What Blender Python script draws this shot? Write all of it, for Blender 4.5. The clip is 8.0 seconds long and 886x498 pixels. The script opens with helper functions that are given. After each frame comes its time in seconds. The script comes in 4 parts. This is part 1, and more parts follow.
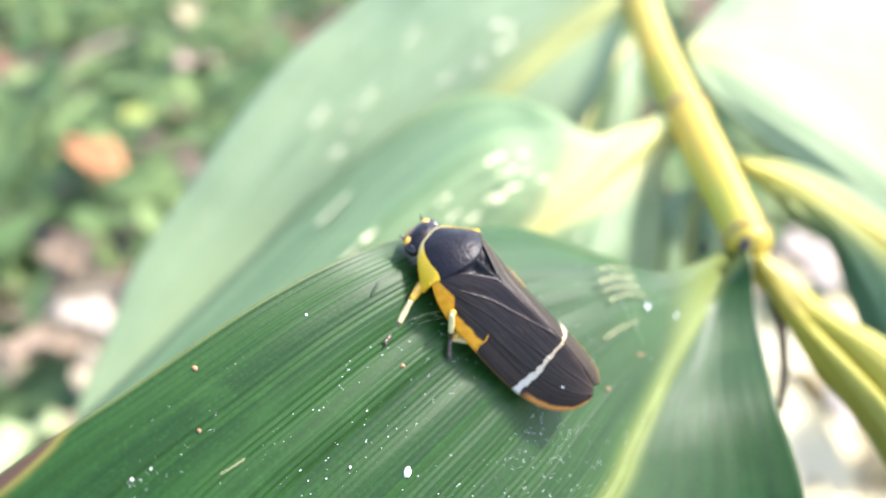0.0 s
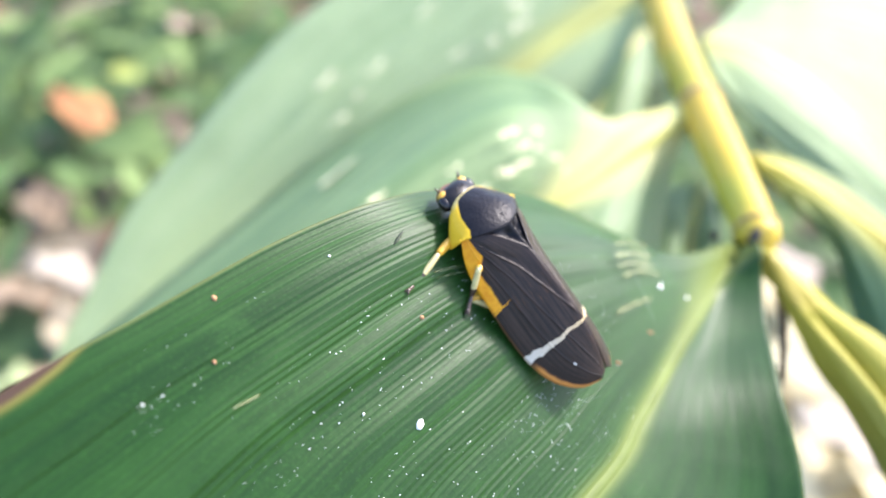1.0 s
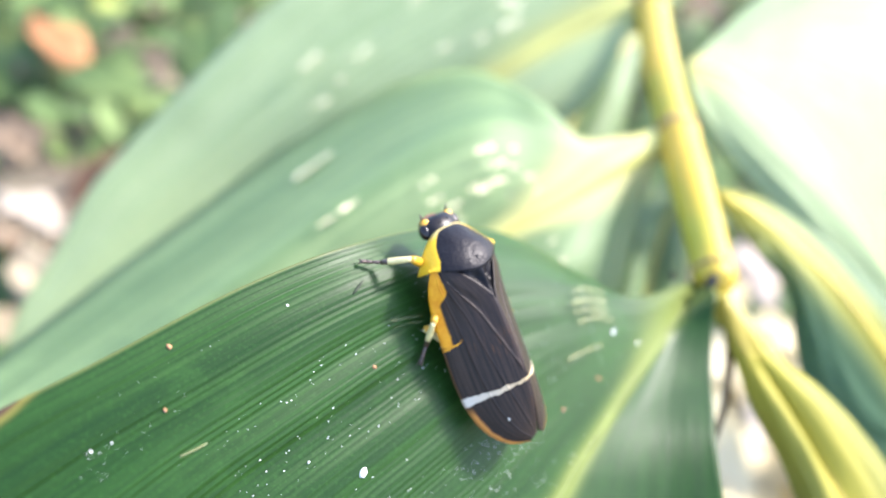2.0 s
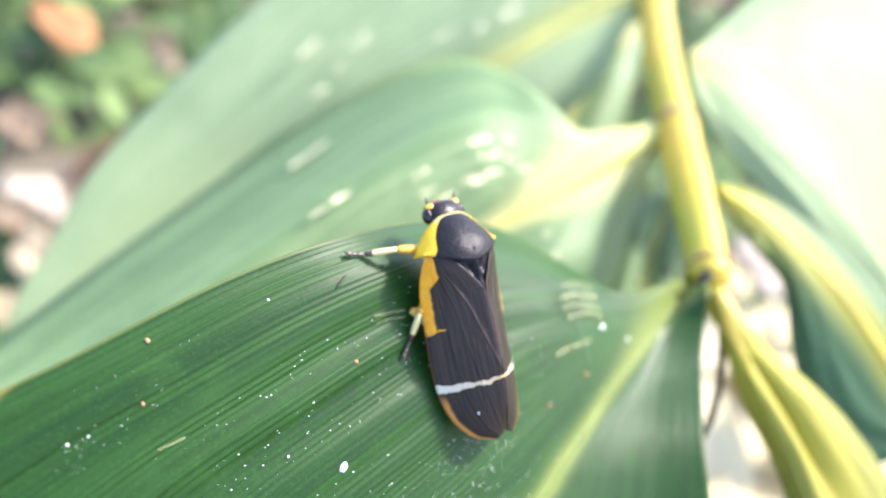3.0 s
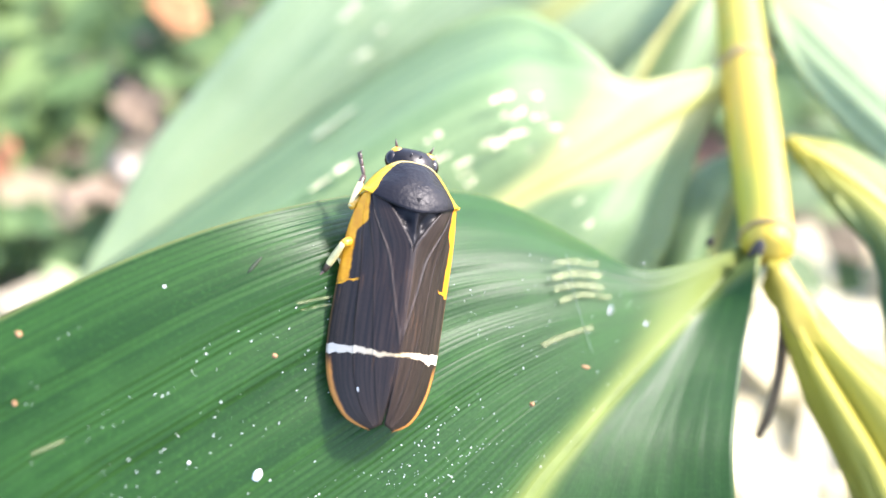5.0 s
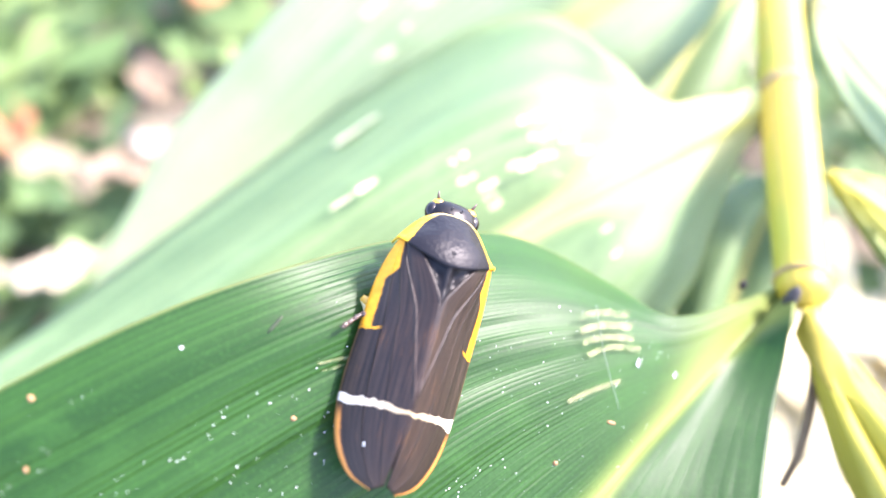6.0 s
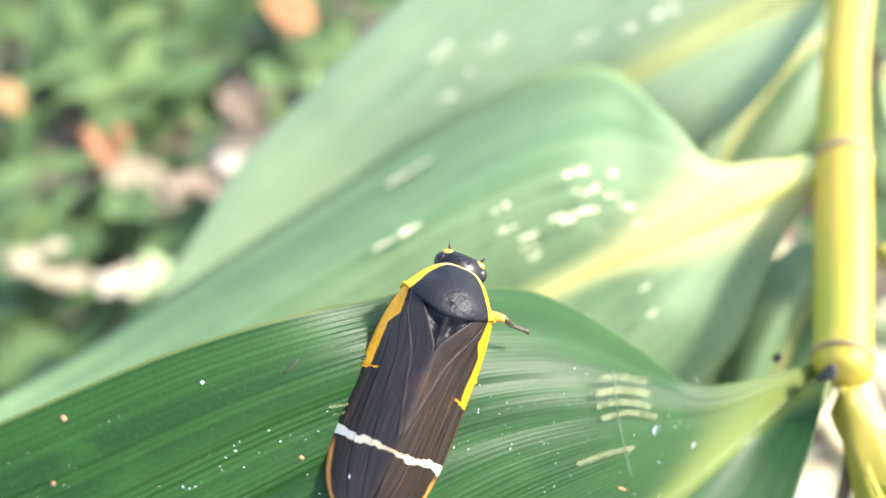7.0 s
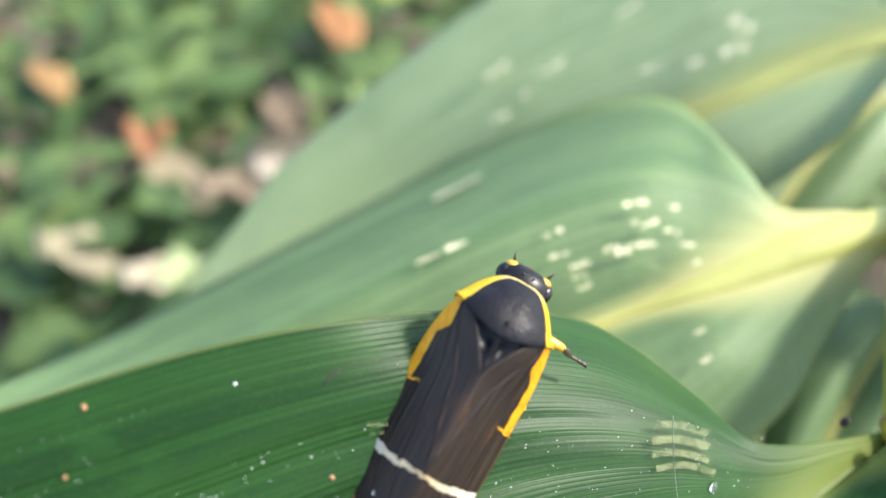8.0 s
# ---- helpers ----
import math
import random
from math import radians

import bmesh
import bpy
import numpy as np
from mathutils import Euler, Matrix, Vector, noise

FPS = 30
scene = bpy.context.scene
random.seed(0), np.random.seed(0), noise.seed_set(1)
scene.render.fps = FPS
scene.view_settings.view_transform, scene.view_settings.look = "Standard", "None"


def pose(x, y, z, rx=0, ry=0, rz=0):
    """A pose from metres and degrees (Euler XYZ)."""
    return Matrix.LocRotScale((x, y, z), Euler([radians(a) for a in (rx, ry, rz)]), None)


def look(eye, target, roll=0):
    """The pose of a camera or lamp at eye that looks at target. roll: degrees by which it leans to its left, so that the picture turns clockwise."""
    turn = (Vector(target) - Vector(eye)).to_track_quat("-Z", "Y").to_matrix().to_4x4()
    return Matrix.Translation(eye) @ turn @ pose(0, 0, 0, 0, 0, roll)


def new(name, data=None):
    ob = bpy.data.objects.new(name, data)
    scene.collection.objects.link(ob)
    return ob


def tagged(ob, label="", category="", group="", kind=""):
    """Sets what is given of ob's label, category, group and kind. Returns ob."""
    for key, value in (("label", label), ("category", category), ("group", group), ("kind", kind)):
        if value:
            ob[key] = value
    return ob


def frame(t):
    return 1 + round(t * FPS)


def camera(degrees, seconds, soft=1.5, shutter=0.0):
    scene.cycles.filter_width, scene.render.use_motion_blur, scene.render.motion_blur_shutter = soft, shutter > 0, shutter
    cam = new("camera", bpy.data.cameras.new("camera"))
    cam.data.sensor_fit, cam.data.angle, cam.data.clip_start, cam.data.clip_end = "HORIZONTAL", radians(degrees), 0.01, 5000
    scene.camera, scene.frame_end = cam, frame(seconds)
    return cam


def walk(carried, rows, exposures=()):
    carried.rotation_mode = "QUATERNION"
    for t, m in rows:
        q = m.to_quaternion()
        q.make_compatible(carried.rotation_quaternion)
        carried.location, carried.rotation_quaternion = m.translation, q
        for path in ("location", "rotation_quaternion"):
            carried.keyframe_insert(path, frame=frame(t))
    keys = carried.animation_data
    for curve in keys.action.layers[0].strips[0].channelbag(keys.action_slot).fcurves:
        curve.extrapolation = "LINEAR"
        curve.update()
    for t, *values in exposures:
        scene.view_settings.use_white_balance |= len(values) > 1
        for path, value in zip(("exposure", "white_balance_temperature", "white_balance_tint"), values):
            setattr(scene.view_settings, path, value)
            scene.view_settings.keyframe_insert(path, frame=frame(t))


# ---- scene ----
# ------------------------------------------------------------------ camera
cam = camera(64.0, 8.0, soft=1.6)
cam.data.dof.use_dof = True
cam.data.dof.focus_distance = 0.0280
cam.data.dof.aperture_fstop = 26.0

# seconds, x, y, z in metres, turns about x, y, z in degrees
PATH = [
    (0, 0.00000, 0.00000, 0.11200, 55.00, -0.00, -0.00),
    (0.5, -0.00027, -0.00105, 0.11079, 55.13, -1.96, 0.70),
    (1, -0.00202, -0.00044, 0.11018, 54.29, -4.90, 1.19),
    (1.5, 0.00086, 0.00056, 0.11328, 52.05, -6.45, 3.03),
    (1.7, -0.00195, 0.00190, 0.11419, 49.90, -10.09, 2.84),
    (2.8, -0.00129, 0.00081, 0.11295, 52.60, -9.88, 2.45),
    (3, -0.00094, 0.00214, 0.11430, 49.17, -10.14, 3.61),
    (3.5, 0.00113, 0.00373, 0.11466, 47.44, -9.57, 6.02),
    (4, 0.00053, 0.00528, 0.11466, 46.46, -9.04, 7.61),
    (4.5, 0.00438, 0.00693, 0.11318, 45.59, -5.30, 9.50),
    (4.7, 0.00649, 0.00649, 0.11209, 46.44, -2.52, 10.47),
    (5.8, 0.00575, 0.00950, 0.11321, 43.16, -2.84, 12.05),
    (6, 0.00514, 0.00988, 0.11365, 43.43, -3.23, 12.68),
    (6.5, 0.00707, 0.00931, 0.11490, 45.00, -2.69, 14.65),
    (7, 0.00711, 0.01053, 0.11526, 45.42, -1.84, 19.58),
    (7.5, 0.00842, 0.01076, 0.11474, 46.45, -2.91, 23.26),
    (8, 0.00536, 0.01116, 0.11340, 47.12, -4.68, 24.77),
]
BASE = 2.56
# seconds, stops, kelvin, tint
EXPOSURES = [(t, BASE + e, k, g) for t, e, k, g in (
    (0.0, 0.14, 6360, 18), (1.0, 0.04, 6360, 18), (1.5, 0.14, 6360, 18), (3.0, 0.14, 6360, 18), (4.0, 0.14, 6360, 18), (4.7, 0.22, 6360, 18),
    (5.8, 0.82, 6360, 27), (6.2, 0.88, 6360, 27), (6.5, 0.76, 6360, 27), (6.8, 0.34, 6500, 17), (7.2, 0.0, 6500, 13), (8.0, -0.42, 6600, 10))]
walk(cam, [(t, pose(*p)) for t, *p in PATH], EXPOSURES)

# the insect on the leaf: seconds, place and turns
BUG_PATH = [
    (0, 0.00184, 0.02532, 0.09074, 35.33, -10.24, 56.54),
    (0.5, 0.00211, 0.02548, 0.09069, 41.14, -12.67, 56.45),
    (1, 0.00197, 0.02533, 0.09039, 37.88, -8.96, 53.77),
    (1.5, 0.00227, 0.02551, 0.09069, 37.06, -6.92, 43.80),
    (1.7, 0.00196, 0.02515, 0.09097, 38.67, -1.43, 46.83),
    (2.8, 0.00242, 0.02557, 0.09116, 46.61, -0.57, 37.53),
    (3, 0.00224, 0.02564, 0.09107, 43.80, 3.09, 37.99),
    (3.5, 0.00226, 0.02575, 0.09111, 40.01, 7.92, 33.08),
    (4, 0.00222, 0.02545, 0.09125, 38.51, 12.69, 30.13),
    (4.5, 0.00189, 0.02572, 0.09141, 39.61, 15.38, 23.01),
    (4.7, 0.00176, 0.02596, 0.09142, 39.08, 16.18, 20.87),
    (5.8, 0.00158, 0.02624, 0.09163, 29.51, 19.97, 9.43),
    (6, 0.00166, 0.02616, 0.09160, 28.83, 19.69, 8.92),
    (6.5, 0.00157, 0.02633, 0.09161, 29.66, 20.21, 7.81),
    (7, 0.00116, 0.02644, 0.09160, 28.60, 17.50, 6.30),
    (7.5, 0.00098, 0.02648, 0.09187, 28.60, 16.00, 2.70),
    (8, 0.00100, 0.02662, 0.09180, 35.00, 16.20, 3.20),
]

# ------------------------------------------------------------------ world and sun
world = bpy.data.worlds.new("sky")
scene.world = world
world.use_nodes = True
wn = world.node_tree.nodes
sky = wn.new("ShaderNodeTexSky")
sky.sky_type = "NISHITA"
sky.sun_disc = False
sky.sun_elevation = radians(48)
sky.sun_rotation = radians(63)
sky.air_density, sky.dust_density = 1.0, 1.8
world.node_tree.links.new(sky.outputs[0], wn["Background"].inputs[0])
wn["Background"].inputs[1].default_value = 0.13

sun = new("sun", bpy.data.lights.new("sun", "SUN"))
sun.data.energy = 1.6
sun.data.angle = radians(7)
sun.data.color = (1.0, 0.96, 0.88)
sun.matrix_basis = look((0.60, 0.30, 0.74), (0, 0, 0))


# ------------------------------------------------------------------ materials
def mat(name, rough=0.5, spec=0.5, coat=0.0):
    m = bpy.data.materials.new(name)
    m.use_nodes = True
    p = m.node_tree.nodes["Principled BSDF"]
    p.inputs["Roughness"].default_value = rough
    p.inputs["Specular IOR Level"].default_value = spec
    p.inputs["Coat Weight"].default_value = coat
    p.inputs["Coat Roughness"].default_value = 0.25
    return m, m.node_tree.nodes, m.node_tree.links, p


def value(nodes, links, op, a, b=None, c=None):
    n = nodes.new("ShaderNodeMath")
    n.operation = op
    for k, v in enumerate((a, b, c)):
        if v is None:
            continue
        if isinstance(v, (int, float)):
            n.inputs[k].default_value = v
        else:
            links.new(v, n.inputs[k])
    return n.outputs[0]


def blend(nodes, links, fac, a, b):
    n = nodes.new("ShaderNodeMix")
    n.data_type = "RGBA"
    if isinstance(fac, (int, float)):
        n.inputs[0].default_value = fac
    else:
        links.new(fac, n.inputs[0])
    for k, v in ((6, a), (7, b)):
        if isinstance(v, tuple):
            n.inputs[k].default_value = (*v, 1)
        else:
            links.new(v, n.inputs[k])
    return n.outputs[2]


def noise_of(nodes, links, scale, detail=3.0, vector=None, rough=0.55):
    n = nodes.new("ShaderNodeTexNoise")
    n.inputs["Scale"].default_value = scale
    n.inputs["Detail"].default_value = detail
    n.inputs["Roughness"].default_value = rough
    if vector is not None:
        links.new(vector, n.inputs["Vector"])
    return n.outputs["Fac"]


def ramp(nodes, links, fac, lo, hi):
    n = nodes.new("ShaderNodeMapRange")
    n.interpolation_type = "SMOOTHSTEP"
    n.inputs["From Min"].default_value = lo
    n.inputs["From Max"].default_value = hi
    links.new(fac, n.inputs["Value"])
    return n.outputs[0]


def place(nodes):
    return nodes.new("ShaderNodeNewGeometry").outputs["Position"]


def uv_of(nodes, links, su=1.0, sv=1.0):
    t = nodes.new("ShaderNodeUVMap")
    m = nodes.new("ShaderNodeMapping")
    m.inputs["Scale"].default_value = (su, sv, 1)
    links.new(t.outputs[0], m.inputs[0])
    return m.outputs[0], t.outputs[0]


def bump(nodes, links, p, height, dist, strength=1.0, onto=None):
    b = nodes.new("ShaderNodeBump")
    b.inputs["Distance"].default_value = dist
    b.inputs["Strength"].default_value = strength
    links.new(height, b.inputs["Height"])
    if onto is not None:
        links.new(onto, b.inputs["Normal"])
    links.new(b.outputs[0], p.inputs["Normal"])
    return b.outputs[0]


def thin(m, p, color, amount):
    """Lets part of the light through a thin leaf."""
    n, l = m.node_tree.nodes, m.node_tree.links
    tr = n.new("ShaderNodeBsdfTranslucent")
    if isinstance(color, tuple):
        tr.inputs[0].default_value = (*color, 1)
    else:
        l.new(color, tr.inputs[0])
    mix = n.new("ShaderNodeMixShader")
    mix.inputs[0].default_value = amount
    l.new(p.outputs[0], mix.inputs[1])
    l.new(tr.outputs[0], mix.inputs[2])
    l.new(mix.outputs[0], n["Material Output"].inputs[0])


def leaf_material(name, dark, light, yellow, rough, veins, through_light, spec=0.5, scorch=0.0):
    """A leaf whose UV runs along it (u) and across it (v); the mask 'rib' is yellow tissue along the midrib."""
    m, n, l, p = mat(name, rough, spec, 0.0)
    _, uv = uv_of(n, l)
    long_uv, _ = uv_of(n, l, 2.5, 190.0)
    fine = noise_of(n, l, 1.0, 2.0, long_uv, 0.6)
    broad_uv, _ = uv_of(n, l, 2.0, 22.0)
    broad = noise_of(n, l, 1.0, 2.0, broad_uv)
    blot = noise_of(n, l, 160.0, 4.0, place(n))
    sep = n.new("ShaderNodeSeparateXYZ")
    l.new(uv, sep.inputs[0])
    grown = value(n, l, "ADD", 0.12, value(n, l, "MULTIPLY", ramp(n, l, sep.outputs[0], 0.18, 0.46), 0.88))
    ripple = value(n, l, "ABSOLUTE", value(n, l, "COSINE", value(n, l, "MULTIPLY", sep.outputs[1], veins * 3.1416)))
    groove = value(n, l, "MULTIPLY", value(n, l, "POWER", ripple, 7.0), value(n, l, "MULTIPLY", grown, ramp(n, l, broad, 0.2, 0.75)))
    tone = value(n, l, "ADD", value(n, l, "MULTIPLY", ramp(n, l, broad, 0.3, 0.7), 0.5), value(n, l, "MULTIPLY", ramp(n, l, fine, 0.3, 0.7), 0.35))
    col = blend(n, l, tone, dark, light)
    col = blend(n, l, value(n, l, "MULTIPLY", ramp(n, l, blot, 0.45, 0.75), 0.35), col, tuple(0.75 * c for c in dark))
    speck = noise_of(n, l, 7000.0, 2.0, place(n), 0.7)
    col = blend(n, l, value(n, l, "MULTIPLY", ramp(n, l, speck, 0.5, 0.75), 0.25), col, tuple(min(1.0, 1.9 * c) for c in light))
    pale = noise_of(n, l, 420.0, 4.0, place(n), 0.65)
    col = blend(n, l, value(n, l, "MULTIPLY", ramp(n, l, pale, 0.52, 0.78), 0.25), col, tuple(min(1.0, 1.5 * c) for c in light))
    # shade in the vein grooves, painted into the colour as well as bumped
    col = blend(n, l, value(n, l, "MULTIPLY", groove, 0.45), col, tuple(0.45 * c for c in dark))
    rib = n.new("ShaderNodeAttribute")
    rib.attribute_name = "rib"
    col = blend(n, l, rib.outputs["Fac"], col, yellow)
    edge = ramp(n, l, value(n, l, "ABSOLUTE", value(n, l, "SUBTRACT", sep.outputs[1], 0.5)), 0.4950, 0.4990)
    col = blend(n, l, value(n, l, "MULTIPLY", edge, 0.5), col, (0.14, 0.15, 0.05))
    if scorch:      # a withered brown stretch of the margin
        along = value(n, l, "ABSOLUTE", value(n, l, "SUBTRACT", sep.outputs[0], scorch))
        ragged = value(n, l, "SUBTRACT", value(n, l, "ADD", sep.outputs[1], value(n, l, "MULTIPLY", value(n, l, "SUBTRACT", blot, 0.5), 0.012)),
                       value(n, l, "MULTIPLY", value(n, l, "MULTIPLY", along, along), 6.0))
        col = blend(n, l, ramp(n, l, ragged, 0.978, 0.987), col, (0.13, 0.12, 0.025))
        col = blend(n, l, ramp(n, l, ragged, 0.985, 0.990), col, (0.060, 0.036, 0.022))
    l.new(col, p.inputs["Base Color"])
    l.new(value(n, l, "ADD", rough - 0.08, value(n, l, "ADD", value(n, l, "MULTIPLY", fine, 0.16), value(n, l, "MULTIPLY", pale, 0.16))), p.inputs["Roughness"])
    grain = noise_of(n, l, 5000.0, 2.0, place(n))
    h = value(n, l, "MULTIPLY", value(n, l, "ADD", value(n, l, "MULTIPLY", fine, 0.5), value(n, l, "MULTIPLY", grain, 0.22)), grown)
    h = value(n, l, "SUBTRACT", h, value(n, l, "MULTIPLY", groove, 0.28))
    bump(n, l, p, h, 0.00006, 0.65)
    thin(m, p, blend(n, l, 0.5, col, (0.35, 0.55, 0.10)), through_light)
    return m


def plain(name, color, rough, spec=0.5, vary=0.25, scale=400.0, coat=0.0, relief=0.0):
    m, n, l, p = mat(name, rough, spec, coat)
    f = noise_of(n, l, scale, 4.0, place(n))
    l.new(blend(n, l, ramp(n, l, f, 0.3, 0.7), tuple(c * (1 - vary) for c in color), tuple(min(1, c * (1 + vary)) for c in color)), p.inputs["Base Color"])
    if relief:
        bump(n, l, p, noise_of(n, l, scale * 3, 3.0, place(n)), relief, 0.8)
    return m


def stem_material():
    """Golden skin that greens in long patches, with fine fibres."""
    m, n, l, p = mat("stem_golden_green", 0.5, 0.3)
    patch = noise_of(n, l, 95.0, 3.0, place(n))
    uv, _ = uv_of(n, l, 6.0, 60.0)
    fibre = noise_of(n, l, 1.0, 3.0, uv)
    c = blend(n, l, ramp(n, l, patch, 0.38, 0.62), (0.27, 0.27, 0.020), (0.44, 0.285, 0.022))
    c = blend(n, l, value(n, l, "MULTIPLY", ramp(n, l, fibre, 0.4, 0.7), 0.35), c, (0.50, 0.42, 0.09))
    l.new(c, p.inputs["Base Color"])
    bump(n, l, p, fibre, 0.00006, 0.6)
    return m


def film(name, color, cover):
    """Thin bleached tissue that fades out at its edges; UV: along (u) and across (v), both 0 to 1."""
    m, n, l, p = mat(name, 0.65, 0.25)
    _, uv = uv_of(n, l)
    s = n.new("ShaderNodeSeparateXYZ")
    l.new(uv, s.inputs[0])
    f = noise_of(n, l, 2500.0, 4.0, place(n))
    l.new(blend(n, l, ramp(n, l, f, 0.35, 0.65), tuple(0.7 * c for c in color), tuple(min(1, 1.25 * c) for c in color)), p.inputs["Base Color"])
    fade = None
    for axis, soft in ((0, 0.16), (1, 0.55)):
        e = value(n, l, "SUBTRACT", 1.0, value(n, l, "ABSOLUTE", value(n, l, "SUBTRACT", value(n, l, "MULTIPLY", s.outputs[axis], 2.0), 1.0)))
        e = ramp(n, l, e, 0.02, soft)
        fade = e if fade is None else value(n, l, "MULTIPLY", fade, e)
    torn = ramp(n, l, noise_of(n, l, 1500.0, 3.0, place(n)), 0.30, 0.52)
    l.new(value(n, l, "MULTIPLY", value(n, l, "MULTIPLY", fade, torn), cover), p.inputs["Alpha"])
    return m


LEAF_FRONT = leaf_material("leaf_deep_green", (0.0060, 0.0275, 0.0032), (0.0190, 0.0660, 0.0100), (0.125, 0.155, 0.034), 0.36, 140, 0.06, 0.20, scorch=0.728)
# back leaves: sky sheen is put into these paler base colours
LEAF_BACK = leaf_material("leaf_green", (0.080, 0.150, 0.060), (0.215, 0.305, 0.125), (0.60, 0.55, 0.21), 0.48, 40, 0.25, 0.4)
LEAF_SHEEN = leaf_material("leaf_green_sheen", (0.23, 0.31, 0.145), (0.40, 0.47, 0.25), (0.52, 0.49, 0.16), 0.55, 40, 0.28, 0.25)
LEAF_SIDE = leaf_material("leaf_side_green", (0.035, 0.095, 0.038), (0.085, 0.16, 0.065), (0.32, 0.30, 0.035), 0.5, 40, 0.25, 0.35)
LEAF_FOLD = leaf_material("leaf_fold_olive", (0.16, 0.17, 0.030), (0.27, 0.26, 0.055), (0.40, 0.345, 0.035), 0.5, 40, 0.25, 0.3)
OLIVE = plain("midrib_olive", (0.30, 0.245, 0.024), 0.5, 0.3, 0.25, 200.0)
RIB = plain("midrib_yellow_green", (0.100, 0.130, 0.030), 0.6, 0.2, 0.18, 300.0)
RIB_PALE = plain("midrib_pale", (0.40, 0.39, 0.11), 0.4, 0.4, 0.12, 200.0)
STEM_MAT = stem_material()
JOINT = plain("joint_brown", (0.25, 0.17, 0.075), 0.7, 0.2, 0.35, 500.0)
SCAR = film("feeding_scar_cream", (0.19, 0.205, 0.095), 0.55)
SCAR_PALE = film("feeding_scar_pale", (0.64, 0.60, 0.36), 1.0)
NODE_GREY = plain("joint_grey", (0.050, 0.044, 0.040), 0.8, 0.1, 0.35, 600.0)
DRY_DARK = plain("dry_sheath_brown", (0.12, 0.085, 0.045), 0.7, 0.3, 0.35, 400.0)
SPECK = plain("white_dust", (0.72, 0.74, 0.68), 0.55, 0.4, 0.15, 3000.0)
HAIR = plain("pale_hair", (0.20, 0.24, 0.19), 0.5, 0.3, 0.3, 3000.0)
CRUMB = plain("white_crumb", (0.85, 0.84, 0.78), 0.6, 0.4, 0.12, 3000.0, relief=0.00006)
RUST = plain("rusty_speck", (0.32, 0.17, 0.08), 0.7, 0.3, 0.3, 3000.0)
DARK = plain("dark_sliver", (0.03, 0.04, 0.02), 0.6, 0.3, 0.3, 2000.0)
BLACK = plain("black_cuticle", (0.007, 0.007, 0.008), 0.32, 0.2, 0.4, 1500.0, relief=0.00001)
GLOSS = plain("glossy_black_cuticle", (0.008, 0.008, 0.009), 0.34, 0.12, 0.4, 1500.0, relief=0.00002)
EYE = plain("eye_black", (0.005, 0.004, 0.004), 0.16, 0.35, 0.3, 900.0, coat=0.15)
FACE = plain("face_rusty", (0.20, 0.055, 0.015), 0.3, 0.5, 0.3, 1500.0, coat=0.3)
YELLOW = plain("cuticle_yellow", (0.58, 0.31, 0.02), 0.38, 0.5, 0.18, 900.0, coat=0.2)
CREAM = plain("tibia_cream", (0.56, 0.48, 0.21), 0.40, 0.5, 0.18, 1200.0, coat=0.2)
TARSUS = plain("tarsus_brown", (0.055, 0.034, 0.022), 0.35, 0.5, 0.35, 1200.0, coat=0.2)
BELLY = plain("belly_brown", (0.05, 0.03, 0.018), 0.45, 0.5, 0.3, 800.0)

glass, gn, gl, gp = mat("water", 0.02, 0.5)
gp.inputs["Transmission Weight"].default_value = 1.0
gp.inputs["IOR"].default_value = 1.33
gp.inputs["Base Color"].default_value = (0.97, 1.0, 0.98, 1)
WATER = glass


